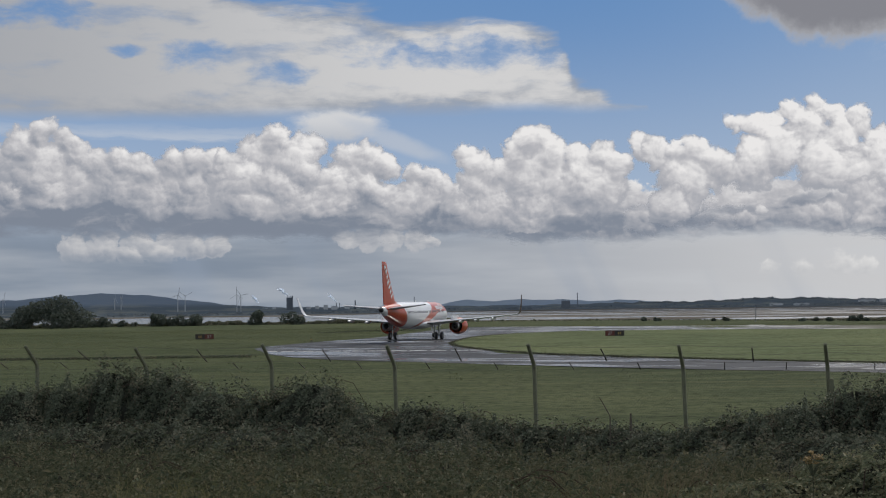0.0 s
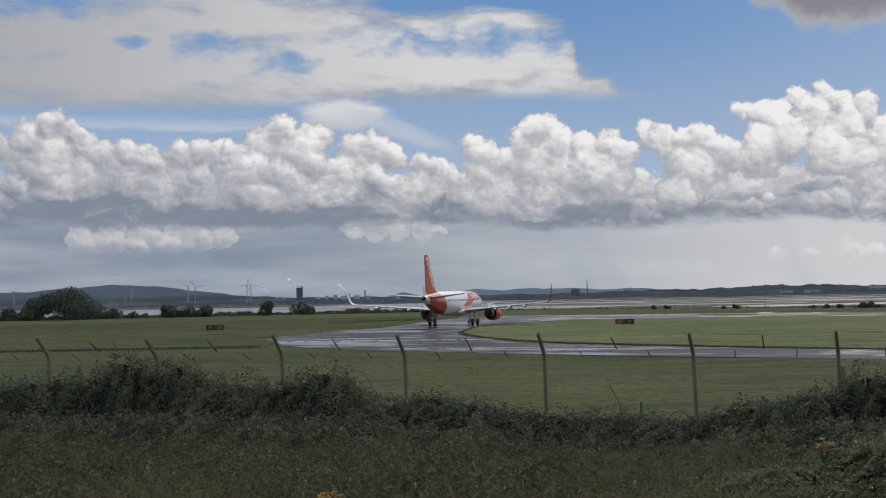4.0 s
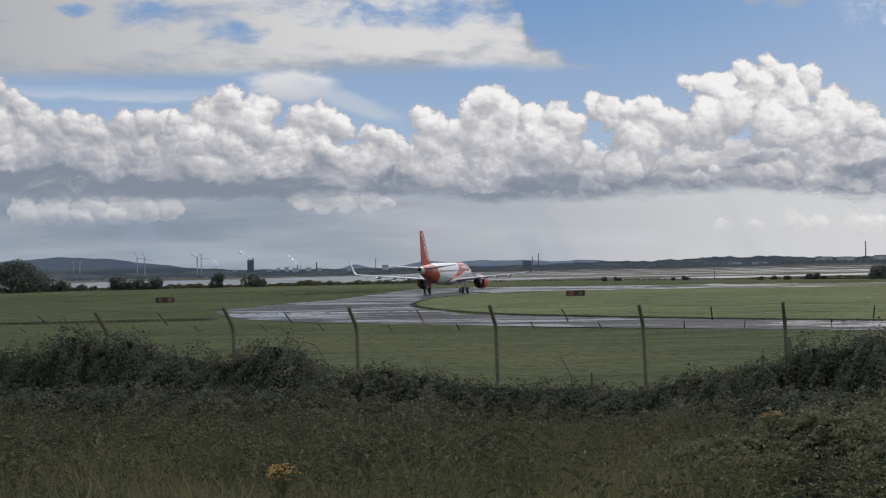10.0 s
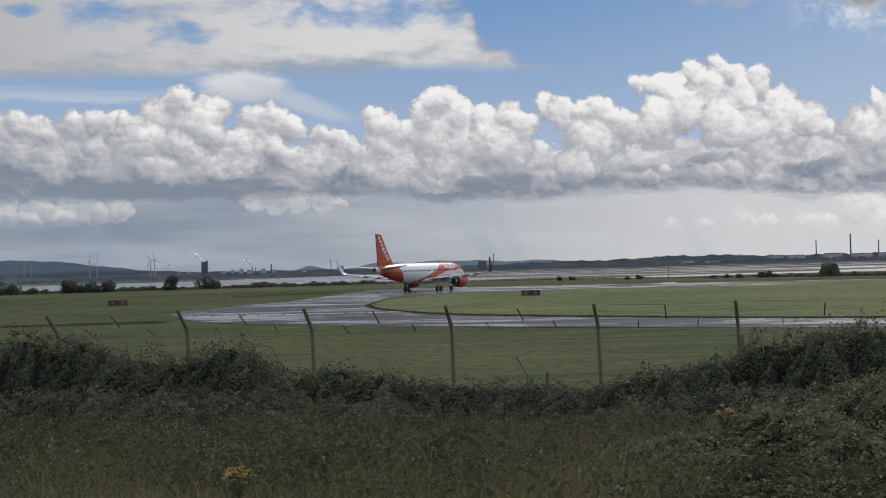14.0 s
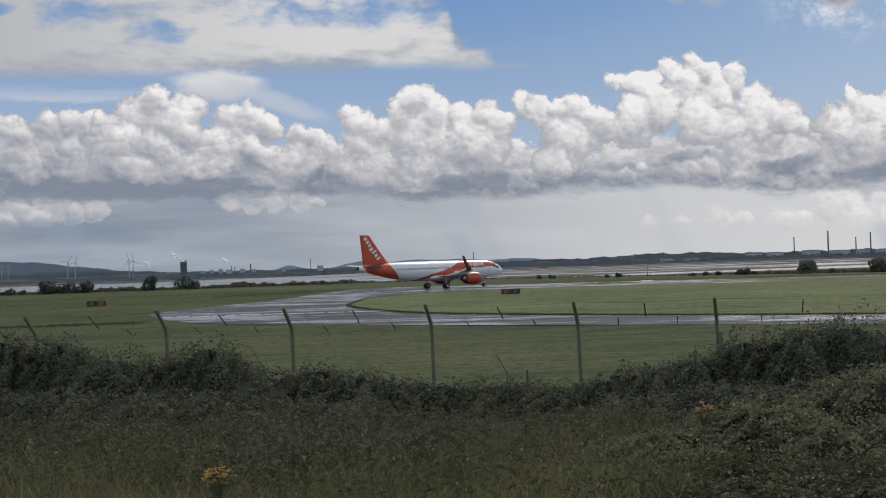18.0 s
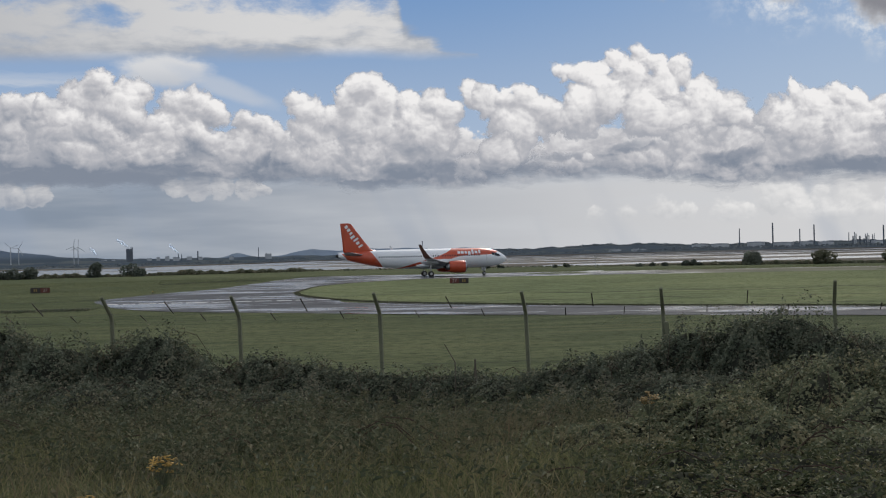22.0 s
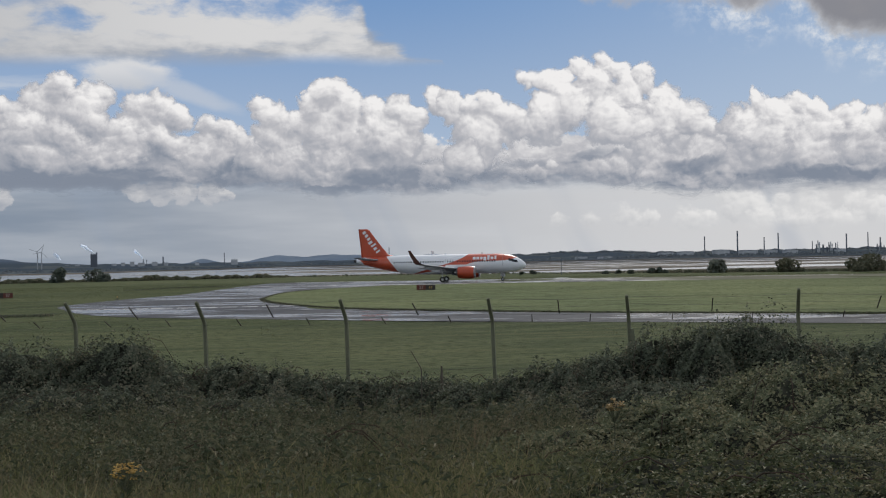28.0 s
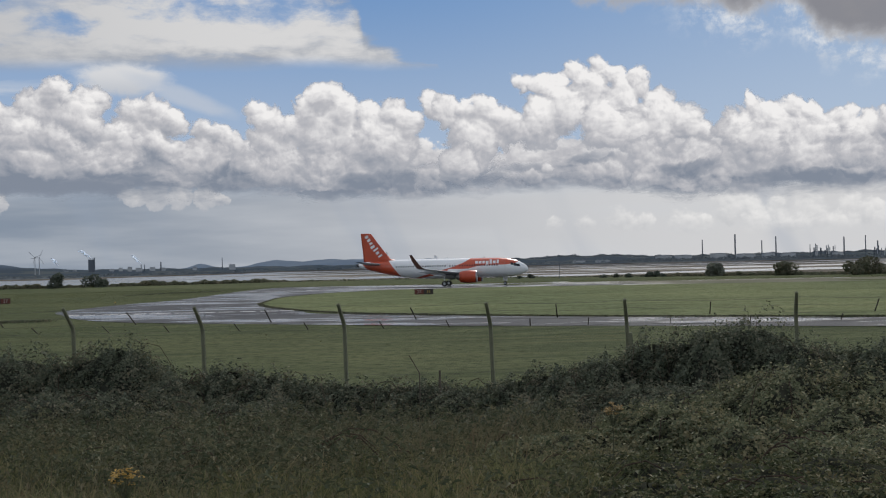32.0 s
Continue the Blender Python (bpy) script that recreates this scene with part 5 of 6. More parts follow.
def rim_scrub():
    """Continuous low scrub along the edge of the airfield."""
    rng = np.random.default_rng(8)
    n = 34000
    a = rng.uniform(-23, 34, n)
    hgt = 0.85 + 0.6 * np.sin(a * 1.7) * np.sin(a * 0.6 + 1) + 0.3 * np.sin(a * 5.1) + 0.2 * np.sin(a * 13.7)
    hgt = np.maximum(0.45, hgt + 0.35 * ramp(a, -7, -3) * (1 - ramp(a, 3, 7)) - 0.9 * ramp(a, 8, 10) * (1 - ramp(a, 14, 17)) - 0.45 * ramp(a, 14, 17))
    grown = 1 - 0.93 * ramp(a, -0.5, 2.0) * (1 - ramp(a, 17.5, 20.0))
    hgt = 0.75 * hgt * np.maximum(0.3, grown)
    d = shore(a) - 9 + rng.uniform(0, 9, n)
    x, y = d * np.sin(np.radians(a)), d * np.cos(np.radians(a))
    z = ground_z(x, y) + hgt * rng.uniform(0, 1, n) ** 0.7
    kept = rng.random(n) < grown
    x, y, z, d = x[kept], y[kept], z[kept], d[kept]
    P = np.stack([x, y, z], -1)
    N = np.stack([-x / d, -y / d, np.full(len(d), 0.8)], -1)
    ob = new("rim_scrub", leaf_mesh("rim_scrub", P, N, 0.60, SCRUB_LEAF, rng, 0.6, 0.9))
    tagged(ob, "dark low scrub along the edge of the airfield", "scrub", kind="stuff")


rim_scrub()


def far_woods():
    """Hedges and woods along the far shore and its low skyline."""
    rng = np.random.default_rng(9)
    n = 15000
    a = np.concatenate([rng.uniform(8, 34, n * 2 // 3), rng.uniform(-24, 34, n - n * 2 // 3)])
    shoreline = np.arange(n) >= n * 2 // 3
    d = np.where(shoreline, far_shore(a) + 120 + rng.uniform(0, 160, n), 4250 + rng.uniform(-60, 80, n))
    x, y = d * np.sin(np.radians(a)), d * np.cos(np.radians(a))
    tall = 0.45 * np.maximum(1.0, 7 + 6 * np.sin(a * 3.1) * np.sin(a * 1.3) + 3 * np.sin(a * 9.7))
    z = ground_z(x, y) + tall * rng.uniform(0, 1, n)
    # a belt of trees before the refinery
    b = (np.arange(n) % 4 == 0) & ~shoreline
    a2 = 17 + 15 * rng.random(n)
    d2 = 3780 + rng.uniform(-15, 15, n)
    x2, y2 = d2 * np.sin(np.radians(a2)), d2 * np.cos(np.radians(a2))
    z2 = -13 + (10.5 + 1.4 * np.sin(a2 * 4.3) + 0.8 * np.sin(a2 * 11.0)) * rng.random(n)
    x, y, z, d = np.where(b, x2, x), np.where(b, y2, y), np.where(b, z2, z), np.where(b, d2, d)
    N = np.stack([-x / d, -y / d, np.full(n, 0.7)], -1)
    ob = new("far_woods", leaf_mesh("far_woods", np.stack([x, y, z], -1), N, 4.5, HAZY_LEAF, rng, 0.5, 0.8))
    tagged(ob, "distant woods and hedges beyond the river, greyed with painted haze", "woods", kind="stuff")


# blue-grey leaf colours hold the haze over the river
HAZY_LEAF = foliage("hazy_leaf", (0.125, 0.146, 0.160), (0.165, 0.188, 0.198), (0.20, 0.213, 0.212), 0.8, 0.1)
far_woods()

# ---- the far shore ----
PALE = paint("pale_cladding", (0.46, 0.48, 0.50), 0.7, 0, 0.1, 0.02)
SLATE = paint("slate_grey", (0.13, 0.15, 0.18), 0.8, 0, 0.1, 0.02)
k = Nodes("steam")
white_in, white_out, steam_mix = k.add("ShaderNodeBsdfTranslucent"), k.add("ShaderNodeBsdfDiffuse"), k.add("ShaderNodeAddShader")
for node in (white_in, white_out):
    k.put(node.inputs["Color"], (0.60, 0.61, 0.62))
k.tree.links.new(white_in.outputs[0], steam_mix.inputs[0])
k.tree.links.new(white_out.outputs[0], steam_mix.inputs[1])
thin_steam = k.add("ShaderNodeMixShader")
k.put(thin_steam.inputs[0], k.step(k.noise(k.coord(), 0.35, 5, 0.6), 0.25, 0.65, 0.3, 0.9))
k.tree.links.new(k.add("ShaderNodeBsdfTransparent").outputs[0], thin_steam.inputs[1])
k.tree.links.new(steam_mix.outputs[0], thin_steam.inputs[2])
k.tree.links.new(thin_steam.outputs[0], k.out.inputs["Surface"])
STEAM = k.mat


def spot(a, d):
    x, y = d * math.sin(radians(a)), d * math.cos(radians(a))
    return x, y, float(ground_z(x, y))


def at_el(d, e):
    return H + d * math.tan(radians(e))


def turbine(a, top, face, start, speed):
    d = 3150.0
    x, y, z = spot(a, d)
    hub = at_el(d, top)
    hgt = hub - z + 2
    t = thing("wind_turbine", pose(x, y, z - 2), "white three-bladed wind turbine on the far shore", "turbine", "wind turbines")
    part("tower", rod((0, 0, 0), (0, 0, hgt), 1.3, 0.7, 12), PALE, t)
    part("nacelle", box(1.6, 4.2, 1.7, 0, 0.4, hgt + 0.3, 0.3), PALE, t, at=pose(0, 0, 0, 0, 0, face))
    bm = rod((0, -0.4, 0), (0, 0.5, 0), 0.8, 0.8, 10)
    for i in range(3):
        m = Matrix.Rotation(i * math.tau / 3, 4, "Y")
        b = box(1.0, 0.3, 19.5, 0.15, 0, 10.2, 0.0, bm=bm, m=m)
    place = pose(0, 0, hgt + 0.3, 0, 0, face) @ pose(0, -2.4, 0)
    r = part("rotor", bm, PALE, t, at=place)
    rotors.append((r, place, face, start, speed))


for a, top, face, start, speed in ((-15.08, 0.42, 88, 0, 66), (-14.80, 0.44, 92, 40, 66), (-12.28, 0.56, 30, 12, 68), (-11.95, 0.52, 20, 62, 64), (-9.60, 0.55, -15, 0, 66), (-9.42, 0.53, 15, 80, 62), (-19.86, 0.42, 85, 20, 64)):
    turbine(a, top, face, start, speed)


def chimney(a, top, d, r0, r1, mat=SLATE, label="tall slender industrial chimney on the far shore"):
    x, y, z = spot(a, d)
    t = thing("chimney", pose(x, y, z - 2), label, "chimney", "chimneys")
    h = at_el(d, top) - z + 2
    part("shaft", rod((0, 0, 0), (0, 0, h), r0, r1, 14), mat, t)
    part("cap", rod((0, 0, h), (0, 0, h + 1.0), r1 * 1.12, None, 14), mat, t)
    part("band", rod((0, 0, h * 0.55), (0, 0, h * 0.55 + 0.6), (r0 + r1) * 0.54, None, 14), PALE, t)


for a, top, r in ((-4.12, 0.22, 2.2), (-1.35, 0.36, 1.2), (6.3, 0.45, 1.4), (20.97, 0.67, 1.9), (22.44, 0.89, 2.6), (23.62, 0.58, 2.0), (24.24, 0.76, 2.3), (25.72, 0.36, 1.5), (25.96, 0.38, 1.5), (27.18, 0.66, 2.4), (28.09, 0.70, 1.8), (28.6, 0.46, 2.4), (29.6, 0.55, 2.0), (-5.0, 0.12, 1.4), (-4.85, 0.10, 1.2)):
    chimney(a, top, 3900 if a > 10 else 3700, r, r * 0.8)


def works_block(name, label, a, w_deg, e0, e1, d, mat, roof=True):
    x, y, z = spot(a, d)
    w = d * math.tan(radians(w_deg))
    h = at_el(d, e1) - z
    t = thing(name, pose(x, y, z, 0, 0, -a), label, "building", "works on the far shore")
    part("shell", box(w, w * 0.6, h, 0, 0, h / 2 - 1, 0.4), mat, t)
    if roof:
        part("roof", box(w * 1.02, w * 0.62, max(0.6, h * 0.05), 0, 0, h - 0.8, 0.1), SLATE, t)
        for i in range(3):
            part("vent", box(w * 0.06, w * 0.06, h * 0.18 + 0.5, w * (i - 1) * 0.3, 0, h + h * 0.05, 0.1), mat, t)


works_block("process_tower", "dark concrete process tower with a stair shaft", -7.2, 0.24, -0.2, 0.40, 3600, SLATE)
works_block("stair_shaft", "narrow dark shaft against the process tower", -7.05, 0.06, -0.2, 0.50, 3590, SLATE, False)
for a, w, e in ((-8.3, 0.25, -0.05), (-7.9, 0.2, -0.04), (-6.3, 0.22, -0.04), (-5.9, 0.16, 0.0), (-5.5, 0.2, 0.03), (-5.1, 0.3, -0.02), (-4.5, 0.25, 0.0), (-4.0, 0.2, -0.03), (-2.6, 0.2, -0.04), (5.75, 0.40, 0.10), (-0.9, 0.3, 0.05), (15.3, 0.6, -0.12), (16.4, 0.7, -0.13)):
    works_block("factory_shed", "pale industrial shed on the far shore", a, w, -0.25, e, 3700, PALE if a != 5.75 else SLATE)


def tank(a, w_deg, top):
    d = 3850.0
    x, y, z = spot(a, d)
    r = d * math.tan(radians(w_deg)) / 2
    h = at_el(d, top) - z
    t = thing("storage_tank", pose(x, y, z - 1), "pale round oil storage tank at the refinery", "tank", "refinery tanks")
    part("shell", rod((0, 0, 0), (0, 0, h), r, None, 28), PALE, t)
    part("roof", rod((0, 0, h), (0, 0, h + 1.2), r * 1.01, r * 0.2, 28), PALE, t)
    part("rim", rod((0, 0, h * 0.93), (0, 0, h * 0.98), r * 1.015, None, 28), SLATE, t)


for a, w, e in ((19.2, 0.75, 0.06), (20.1, 0.8, 0.08), (21.7, 0.8, 0.12), (22.9, 0.9, 0.08), (23.9, 0.6, 0.09), (24.75, 0.7, 0.06), (26.9, 0.5, 0.06), (29.2, 0.7, 0.08)):
    tank(a, w, e - 0.05)


def column_cluster(a, seed):
    """Distillation columns with pipework and platforms."""
    rnd = random.Random(seed)
    x, y, z = spot(a, 3900)
    t = thing("refinery_unit", pose(x, y, z - 2, 0, 0, -a), "grey refinery columns with pipes and platforms", "refinery", "refinery units")
    for i in range(9):
        px, h, r = rnd.uniform(-22, 22), at_el(3900, rnd.uniform(0.12, 0.36)) - z, rnd.uniform(0.8, 1.9)
        col = part("column", rod((px, rnd.uniform(-5, 5), 0), (px, 0, h), r, None, 10), SLATE if i % 2 else PALE, t)
        part("platform", box(r * 3.4, r * 3.4, 0.5, px, 0, h * 0.8), SLATE, col)
    part("pipe_rack", box(50, 4, 3, 0, 0, 14, 0.2), SLATE, t)


for a, s in ((26.2, 1), (26.5, 2), (28.75, 4)):
    column_cluster(a, s)


def steam(a, e, d, seed, n, drift):
    """A torn plume, in soft puffs."""
    rng = np.random.default_rng(seed)
    x, y, z = spot(a, d)
    z = at_el(d, e)
    t = thing("steam_plume", pose(x, y, z, 0, 0, -a), "small white steam plume drifting from a works", "steam", "steam plumes")
    for i in range(n):
        f = (i + 0.5) / n
        r = 1.5 + 4.5 * f
        ang = np.linspace(0, np.pi, 8)
        P = lathe([(-r * np.cos(q) * 1.6, max(0.02, r * np.sin(q) * (0.65 + 0.2 * rng.random()))) for q in ang], 12)
        part("puff", grid_mesh("puff", P, STEAM, True, True), None, t, at=pose(-drift * f + rng.normal(0, 0.6), 0, 2 + 22 * f ** 1.1 + rng.normal(0, 0.7), 0, rng.uniform(10, 40), 0))


steam(-7.15, 0.42, 3580, 1, 9, 30)
steam(-5.0, 0.14, 3680, 2, 7, 22)
steam(-8.6, 0.10, 3690, 3, 6, 16)

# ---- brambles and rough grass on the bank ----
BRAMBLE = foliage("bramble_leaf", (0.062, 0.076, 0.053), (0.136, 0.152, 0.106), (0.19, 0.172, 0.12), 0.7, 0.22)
# lit and shaded copies of one olive bramble leaf, light put into the colour
LIT_BRAMBLE = foliage("sunlit_bramble_leaf", (0.084, 0.098, 0.058), (0.205, 0.215, 0.128), (0.26, 0.232, 0.138), 0.65, 0.25)
SHADED_BRAMBLE = foliage("shaded_bramble_leaf", (0.036, 0.047, 0.024), (0.125, 0.138, 0.070), (0.17, 0.145, 0.08), 0.6, 0.25)
NETTLE = foliage("weed_leaf", (0.051, 0.062, 0.036), (0.114, 0.126, 0.076), (0.165, 0.147, 0.090), 0.7, 0.22)
CANE = paint("bramble_cane", (0.085, 0.060, 0.045), 0.8, 0, 0.2, 5.0, 0.1)
# dark paint for the added cores, in place of shade between leaves
CORE_SHADE = paint("core_shade", (0.052, 0.055, 0.042), 0.95, 0, 0.25, 4.0, 0.0)


def bramble(a, s, rx, ry, top, n, seed, mat, size=0.050, label="dark green bramble thicket with arching canes", name="bramble_bush"):
    """A mound of leaves over arching canes. a: azimuth in degrees, s: distance from the eye towards the fence, top: height of its crown in the world."""
    rng = np.random.default_rng(seed)
    d = s / math.cos(radians(a - FENCE_AZ))
    x, y = d * math.sin(radians(a)), d * math.cos(radians(a))
    g = float(ground_z(x, y))
    h = max(0.25, top - g)
    b = thing(name, pose(x, y, g, 0, 0, -a), label, "bush", "brambles on the bank")
    # lumpy shell
    th, ph = rng.uniform(np.pi - 0.5, 2 * np.pi + 0.5, n), np.arccos(rng.uniform(0.0, 1, n))
    lump = 1 + 0.13 * np.sin(3 * th + seed) * np.sin(2.5 * ph + seed) + 0.10 * np.sin(7 * th - seed * 2) * np.sin(5 * ph) + 0.06 * np.sin(13 * th + 9 * ph)
    D = np.stack([np.sin(ph) * np.cos(th), np.sin(ph) * np.sin(th), np.cos(ph)], -1)
    rad = lump * rng.uniform(0.88, 1.01, n)
    stray = rng.random(n) < 0.02
    rad = np.where(stray, rad * rng.uniform(1.0, 1.10, n), rad)
    P = D * rad[:, None] * [rx, ry, h]
    N = D / np.array([rx, ry, h])
    N /= np.linalg.norm(N, axis=1, keepdims=True)
    part("leaves", leaf_mesh("leaves", P, N + [0, 0, 0.35], size, mat, rng, 0.55, 0.72), None, b)
    # an added opaque core, its dark colour standing in for the shade inside
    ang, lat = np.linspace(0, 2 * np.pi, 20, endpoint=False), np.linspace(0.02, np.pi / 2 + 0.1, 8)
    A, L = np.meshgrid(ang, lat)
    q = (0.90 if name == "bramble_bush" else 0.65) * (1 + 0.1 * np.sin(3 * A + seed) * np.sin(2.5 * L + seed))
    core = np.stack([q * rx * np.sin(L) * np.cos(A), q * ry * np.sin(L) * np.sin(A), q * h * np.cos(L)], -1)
    part("thicket", grid_mesh("thicket", core, CORE_SHADE, True, True), None, b)
    # canes that arch out of the mound
    bm = bmesh.new()
    for i in range(3):
        c = rng.uniform(0, 2 * np.pi)
        r0, r1 = rng.uniform(0.1, 0.5), rng.uniform(0.8, 1.12)
        up = h * rng.uniform(0.85, 1.06)
        pts = []
        for t in np.linspace(0, 1, 6):
            rr = r0 + (r1 - r0) * t
            pts.append((rr * rx * math.cos(c), rr * ry * math.sin(c), h * 0.4 + (up - h * 0.4) * (1 - (2 * t - 0.9) ** 2)))
        for p, w in zip(pts, pts[1:]):
            rod(p, w, 0.006, None, 4, bm, False)
    part("cane_tangle", bm, CANE, b)["kind"] = "stuff"
    return b


def hedge_top(a):
    """Height of the hedge's crown by azimuth: heaped at both ends, low in the middle."""
    g = lambda c, w, h: h * math.exp(-((a - c) / w) ** 2)
    return 3.13 + g(-14.3, 4.6, 1.16) + g(-6.6, 2.3, 0.78) + g(-21, 3.0, 0.55) + g(-1, 3.2, 0.36) + g(14.5, 2.6, 0.38) + g(18.4, 2.2, 0.62) + g(22.2, 2.1, 1.08) + g(29.5, 3.6, 0.62) + g(25.6, 1.9, 0.42)


seed = 100
rnd = random.Random(11)
a = -26.0
while a < 36:
    top = hedge_top(a)
    s = 23.4 + rnd.uniform(-0.5, 0.3)
    rx = rnd.uniform(1.0, 1.5)
    bramble(a, s, rx, rnd.uniform(1.0, 1.4), top + rnd.uniform(-0.10, 0.08), int(9000 + 7000 * max(0.0, top - 3.1)), seed, BRAMBLE)
    seed += 1
    a += rnd.uniform(1.7, 2.5)
# a second, lower row in front
a = -25.0
while a < 35:
    top = min(hedge_top(a) - 0.32, 3.35) + rnd.uniform(-0.12, 0.08)
    bramble(a, 20.6 + rnd.uniform(-0.9, 0.6), rnd.uniform(1.1, 1.7), rnd.uniform(1.0, 1.5), top, 8500, seed, BRAMBLE)
    seed += 1
    a += rnd.uniform(2.6, 3.8)
# weedy mounds on the left of the slope
for i in range(24):
    a, s = rnd.uniform(-26, 4), rnd.uniform(11.5, 18.5)
    top = 3.95 - 1.85 * (s - 2) / 23.6 + rnd.uniform(0.42, 0.68)
    bramble(a, s, rnd.uniform(0.9, 1.5), rnd.uniform(0.8, 1.3), top, 6500, seed, NETTLE, 0.038, "low tangle of weeds and bramble in rough grass", "weed_clump")
    seed += 1
for i in range(30):
    a, s = rnd.uniform(-3, 15), rnd.uniform(12.0, 17.5)
    top = 3.95 - 1.85 * (s - 2) / 23.6 + rnd.uniform(0.22, 0.42)
    bramble(a, s, rnd.uniform(0.5, 0.9), rnd.uniform(0.5, 0.8), top, 3000, seed, NETTLE, 0.036, "low tangle of weeds and bramble in rough grass", "weed_clump")
    seed += 1
# the thicket nearer on the right: sunlit ridge and shaded foot set by leaf colour
for i in range(30):
    a = rnd.uniform(13, 35)
    s = rnd.uniform(8.2, 16.5)
    e = -5.0 - 5.6 * max(0, (16.8 - s) / 8) - 1.3 * max(0, (19 - a) / 5)
    d = s / math.cos(radians(a - FENCE_AZ))
    top = H + d * math.tan(radians(e)) + rnd.uniform(-0.08, 0.06)
    bramble(a, s, rnd.uniform(0.9, 1.4), rnd.uniform(0.8, 1.2), top, 10000, seed, LIT_BRAMBLE if s > 11.8 else SHADED_BRAMBLE, 0.042 if s > 11.8 else 0.036, "bramble thicket with sunlight painted into its lighter green leaves" if s > 11.8 else "dark green bramble thicket with arching canes")
    seed += 1


def grass_stuff(name, label, n, amin, amax, smin, smax, hmin, hmax, width, mat, seed, clump=True):
    """Bent blades, each of two joined pieces."""
    rng = np.random.default_rng(seed)
    a, s = rng.uniform(amin, amax, n), np.sqrt(rng.uniform(smin ** 2, smax ** 2, n))
    d = s / np.cos(np.radians(a - FENCE_AZ))
    x, y = d * np.sin(np.radians(a)), d * np.cos(np.radians(a))
    if clump:
        keep = wobble(x, y, 0.8, seed) + 0.6 * wobble(x, y, 2.3, seed + 1) + rng.normal(0, 0.5, n) > -0.1
        x, y = x[keep], y[keep]
        n = len(x)
    z = ground_z(x, y)
    h = rng.uniform(hmin, hmax, n) * np.clip(1 + 0.35 * wobble(x, y, 1.9, seed) + 0.45 * wobble(x, y, 0.42, seed + 2), 0.25, 2)
    c = rng.uniform(0, 2 * np.pi, n)
    lean = rng.uniform(0.2, 1.0, n) * h
    side = rng.uniform(0, 2 * np.pi, n)
    w = width * rng.uniform(0.6, 1.3, n)
    dx, dy = np.cos(side) * w, np.sin(side) * w
    b = np.stack([x, y, z], -1)
    mid = b + np.stack([np.cos(c) * lean * 0.35, np.sin(c) * lean * 0.35, h * 0.6], -1)
    tip = b + np.stack([np.cos(c) * lean, np.sin(c) * lean, h], -1)
    o = np.stack([dx, dy, np.zeros(n)], -1)
    V = np.stack([b - o, b + o, mid + o * 0.8, mid - o * 0.8, tip], 1).reshape(-1, 3)
    i = np.arange(n)[:, None] * 5
    F = np.concatenate([i + [0, 1, 2], i + [0, 2, 3], i + [3, 2, 4]])
    ob = new(name, mesh_from(name, V, F, mat))
    return tagged(ob, label, "grass", kind="stuff")


GREEN_BLADE = foliage("green_blade", (0.055, 0.072, 0.034), (0.105, 0.126, 0.060), (0.16, 0.155, 0.080), 0.6, 0.3)
DRY_BLADE = foliage("dry_blade", (0.13, 0.12, 0.070), (0.235, 0.21, 0.125), (0.15, 0.11, 0.07), 0.7, 0.3)
grass_stuff("rough_grass", "long rough green grass on the bank", 70000, -27, 36, 6.0, 21, 0.12, 0.36, 0.006, GREEN_BLADE, 21)
grass_stuff("dry_grass", "dry straw-coloured grass stems on the bank", 9000, -27, 17, 6.0, 18, 0.32, 0.70, 0.0030, DRY_BLADE, 22)
MEADOW_BLADE = foliage("meadow_blade", (0.078, 0.092, 0.042), (0.220, 0.215, 0.100), (0.245, 0.200, 0.11), 0.65, 0.3)
grass_stuff("meadow_grass", "tall yellow-green meadow grass on the bank", 46000, -15, 16, 6.0, 15.0, 0.16, 0.50, 0.0058, MEADOW_BLADE, 25)
grass_stuff("field_edge_grass", "rough grass behind the fence", 30000, -30, 36, 26, 33, 0.15, 0.4, 0.008, GREEN_BLADE, 23)


def bank_weeds():
    """Small leaves of nettle, dock and young bramble that cover the slope between the mounds."""
    rng = np.random.default_rng(41)
    n = 200000
    a, s = rng.uniform(-27, 36, n), np.sqrt(rng.uniform(6.0 ** 2, 22 ** 2, n))
    d = s / np.cos(np.radians(a - FENCE_AZ))
    x, y = d * np.sin(np.radians(a)), d * np.cos(np.radians(a))
    lump = 0.22 + 0.12 * wobble(x, y, 0.9, 3.0) + 0.10 * wobble(x, y, 0.37, 5.0)
    open_ground = ramp(a, -4, 3) * (1 - ramp(a, 13, 17)) * (1 - ramp(s, 14, 17))
    keep = rng.random(n) > 0.55 * open_ground
    z = ground_z(x, y) + np.maximum(0.03, lump * (1 - 0.55 * open_ground)) * rng.uniform(0.25, 1.15, n)
    P = np.stack([x, y, z], -1)[keep]
    N = np.tile([0.0, -0.35, 1.0], (len(P), 1))
    ob = new("bank_weeds", leaf_mesh("bank_weeds", P, N, 0.05, NETTLE, rng, 0.6, 0.6))
    tagged(ob, "dull green weeds and young bramble covering the bank", "weeds", kind="stuff")


bank_weeds()


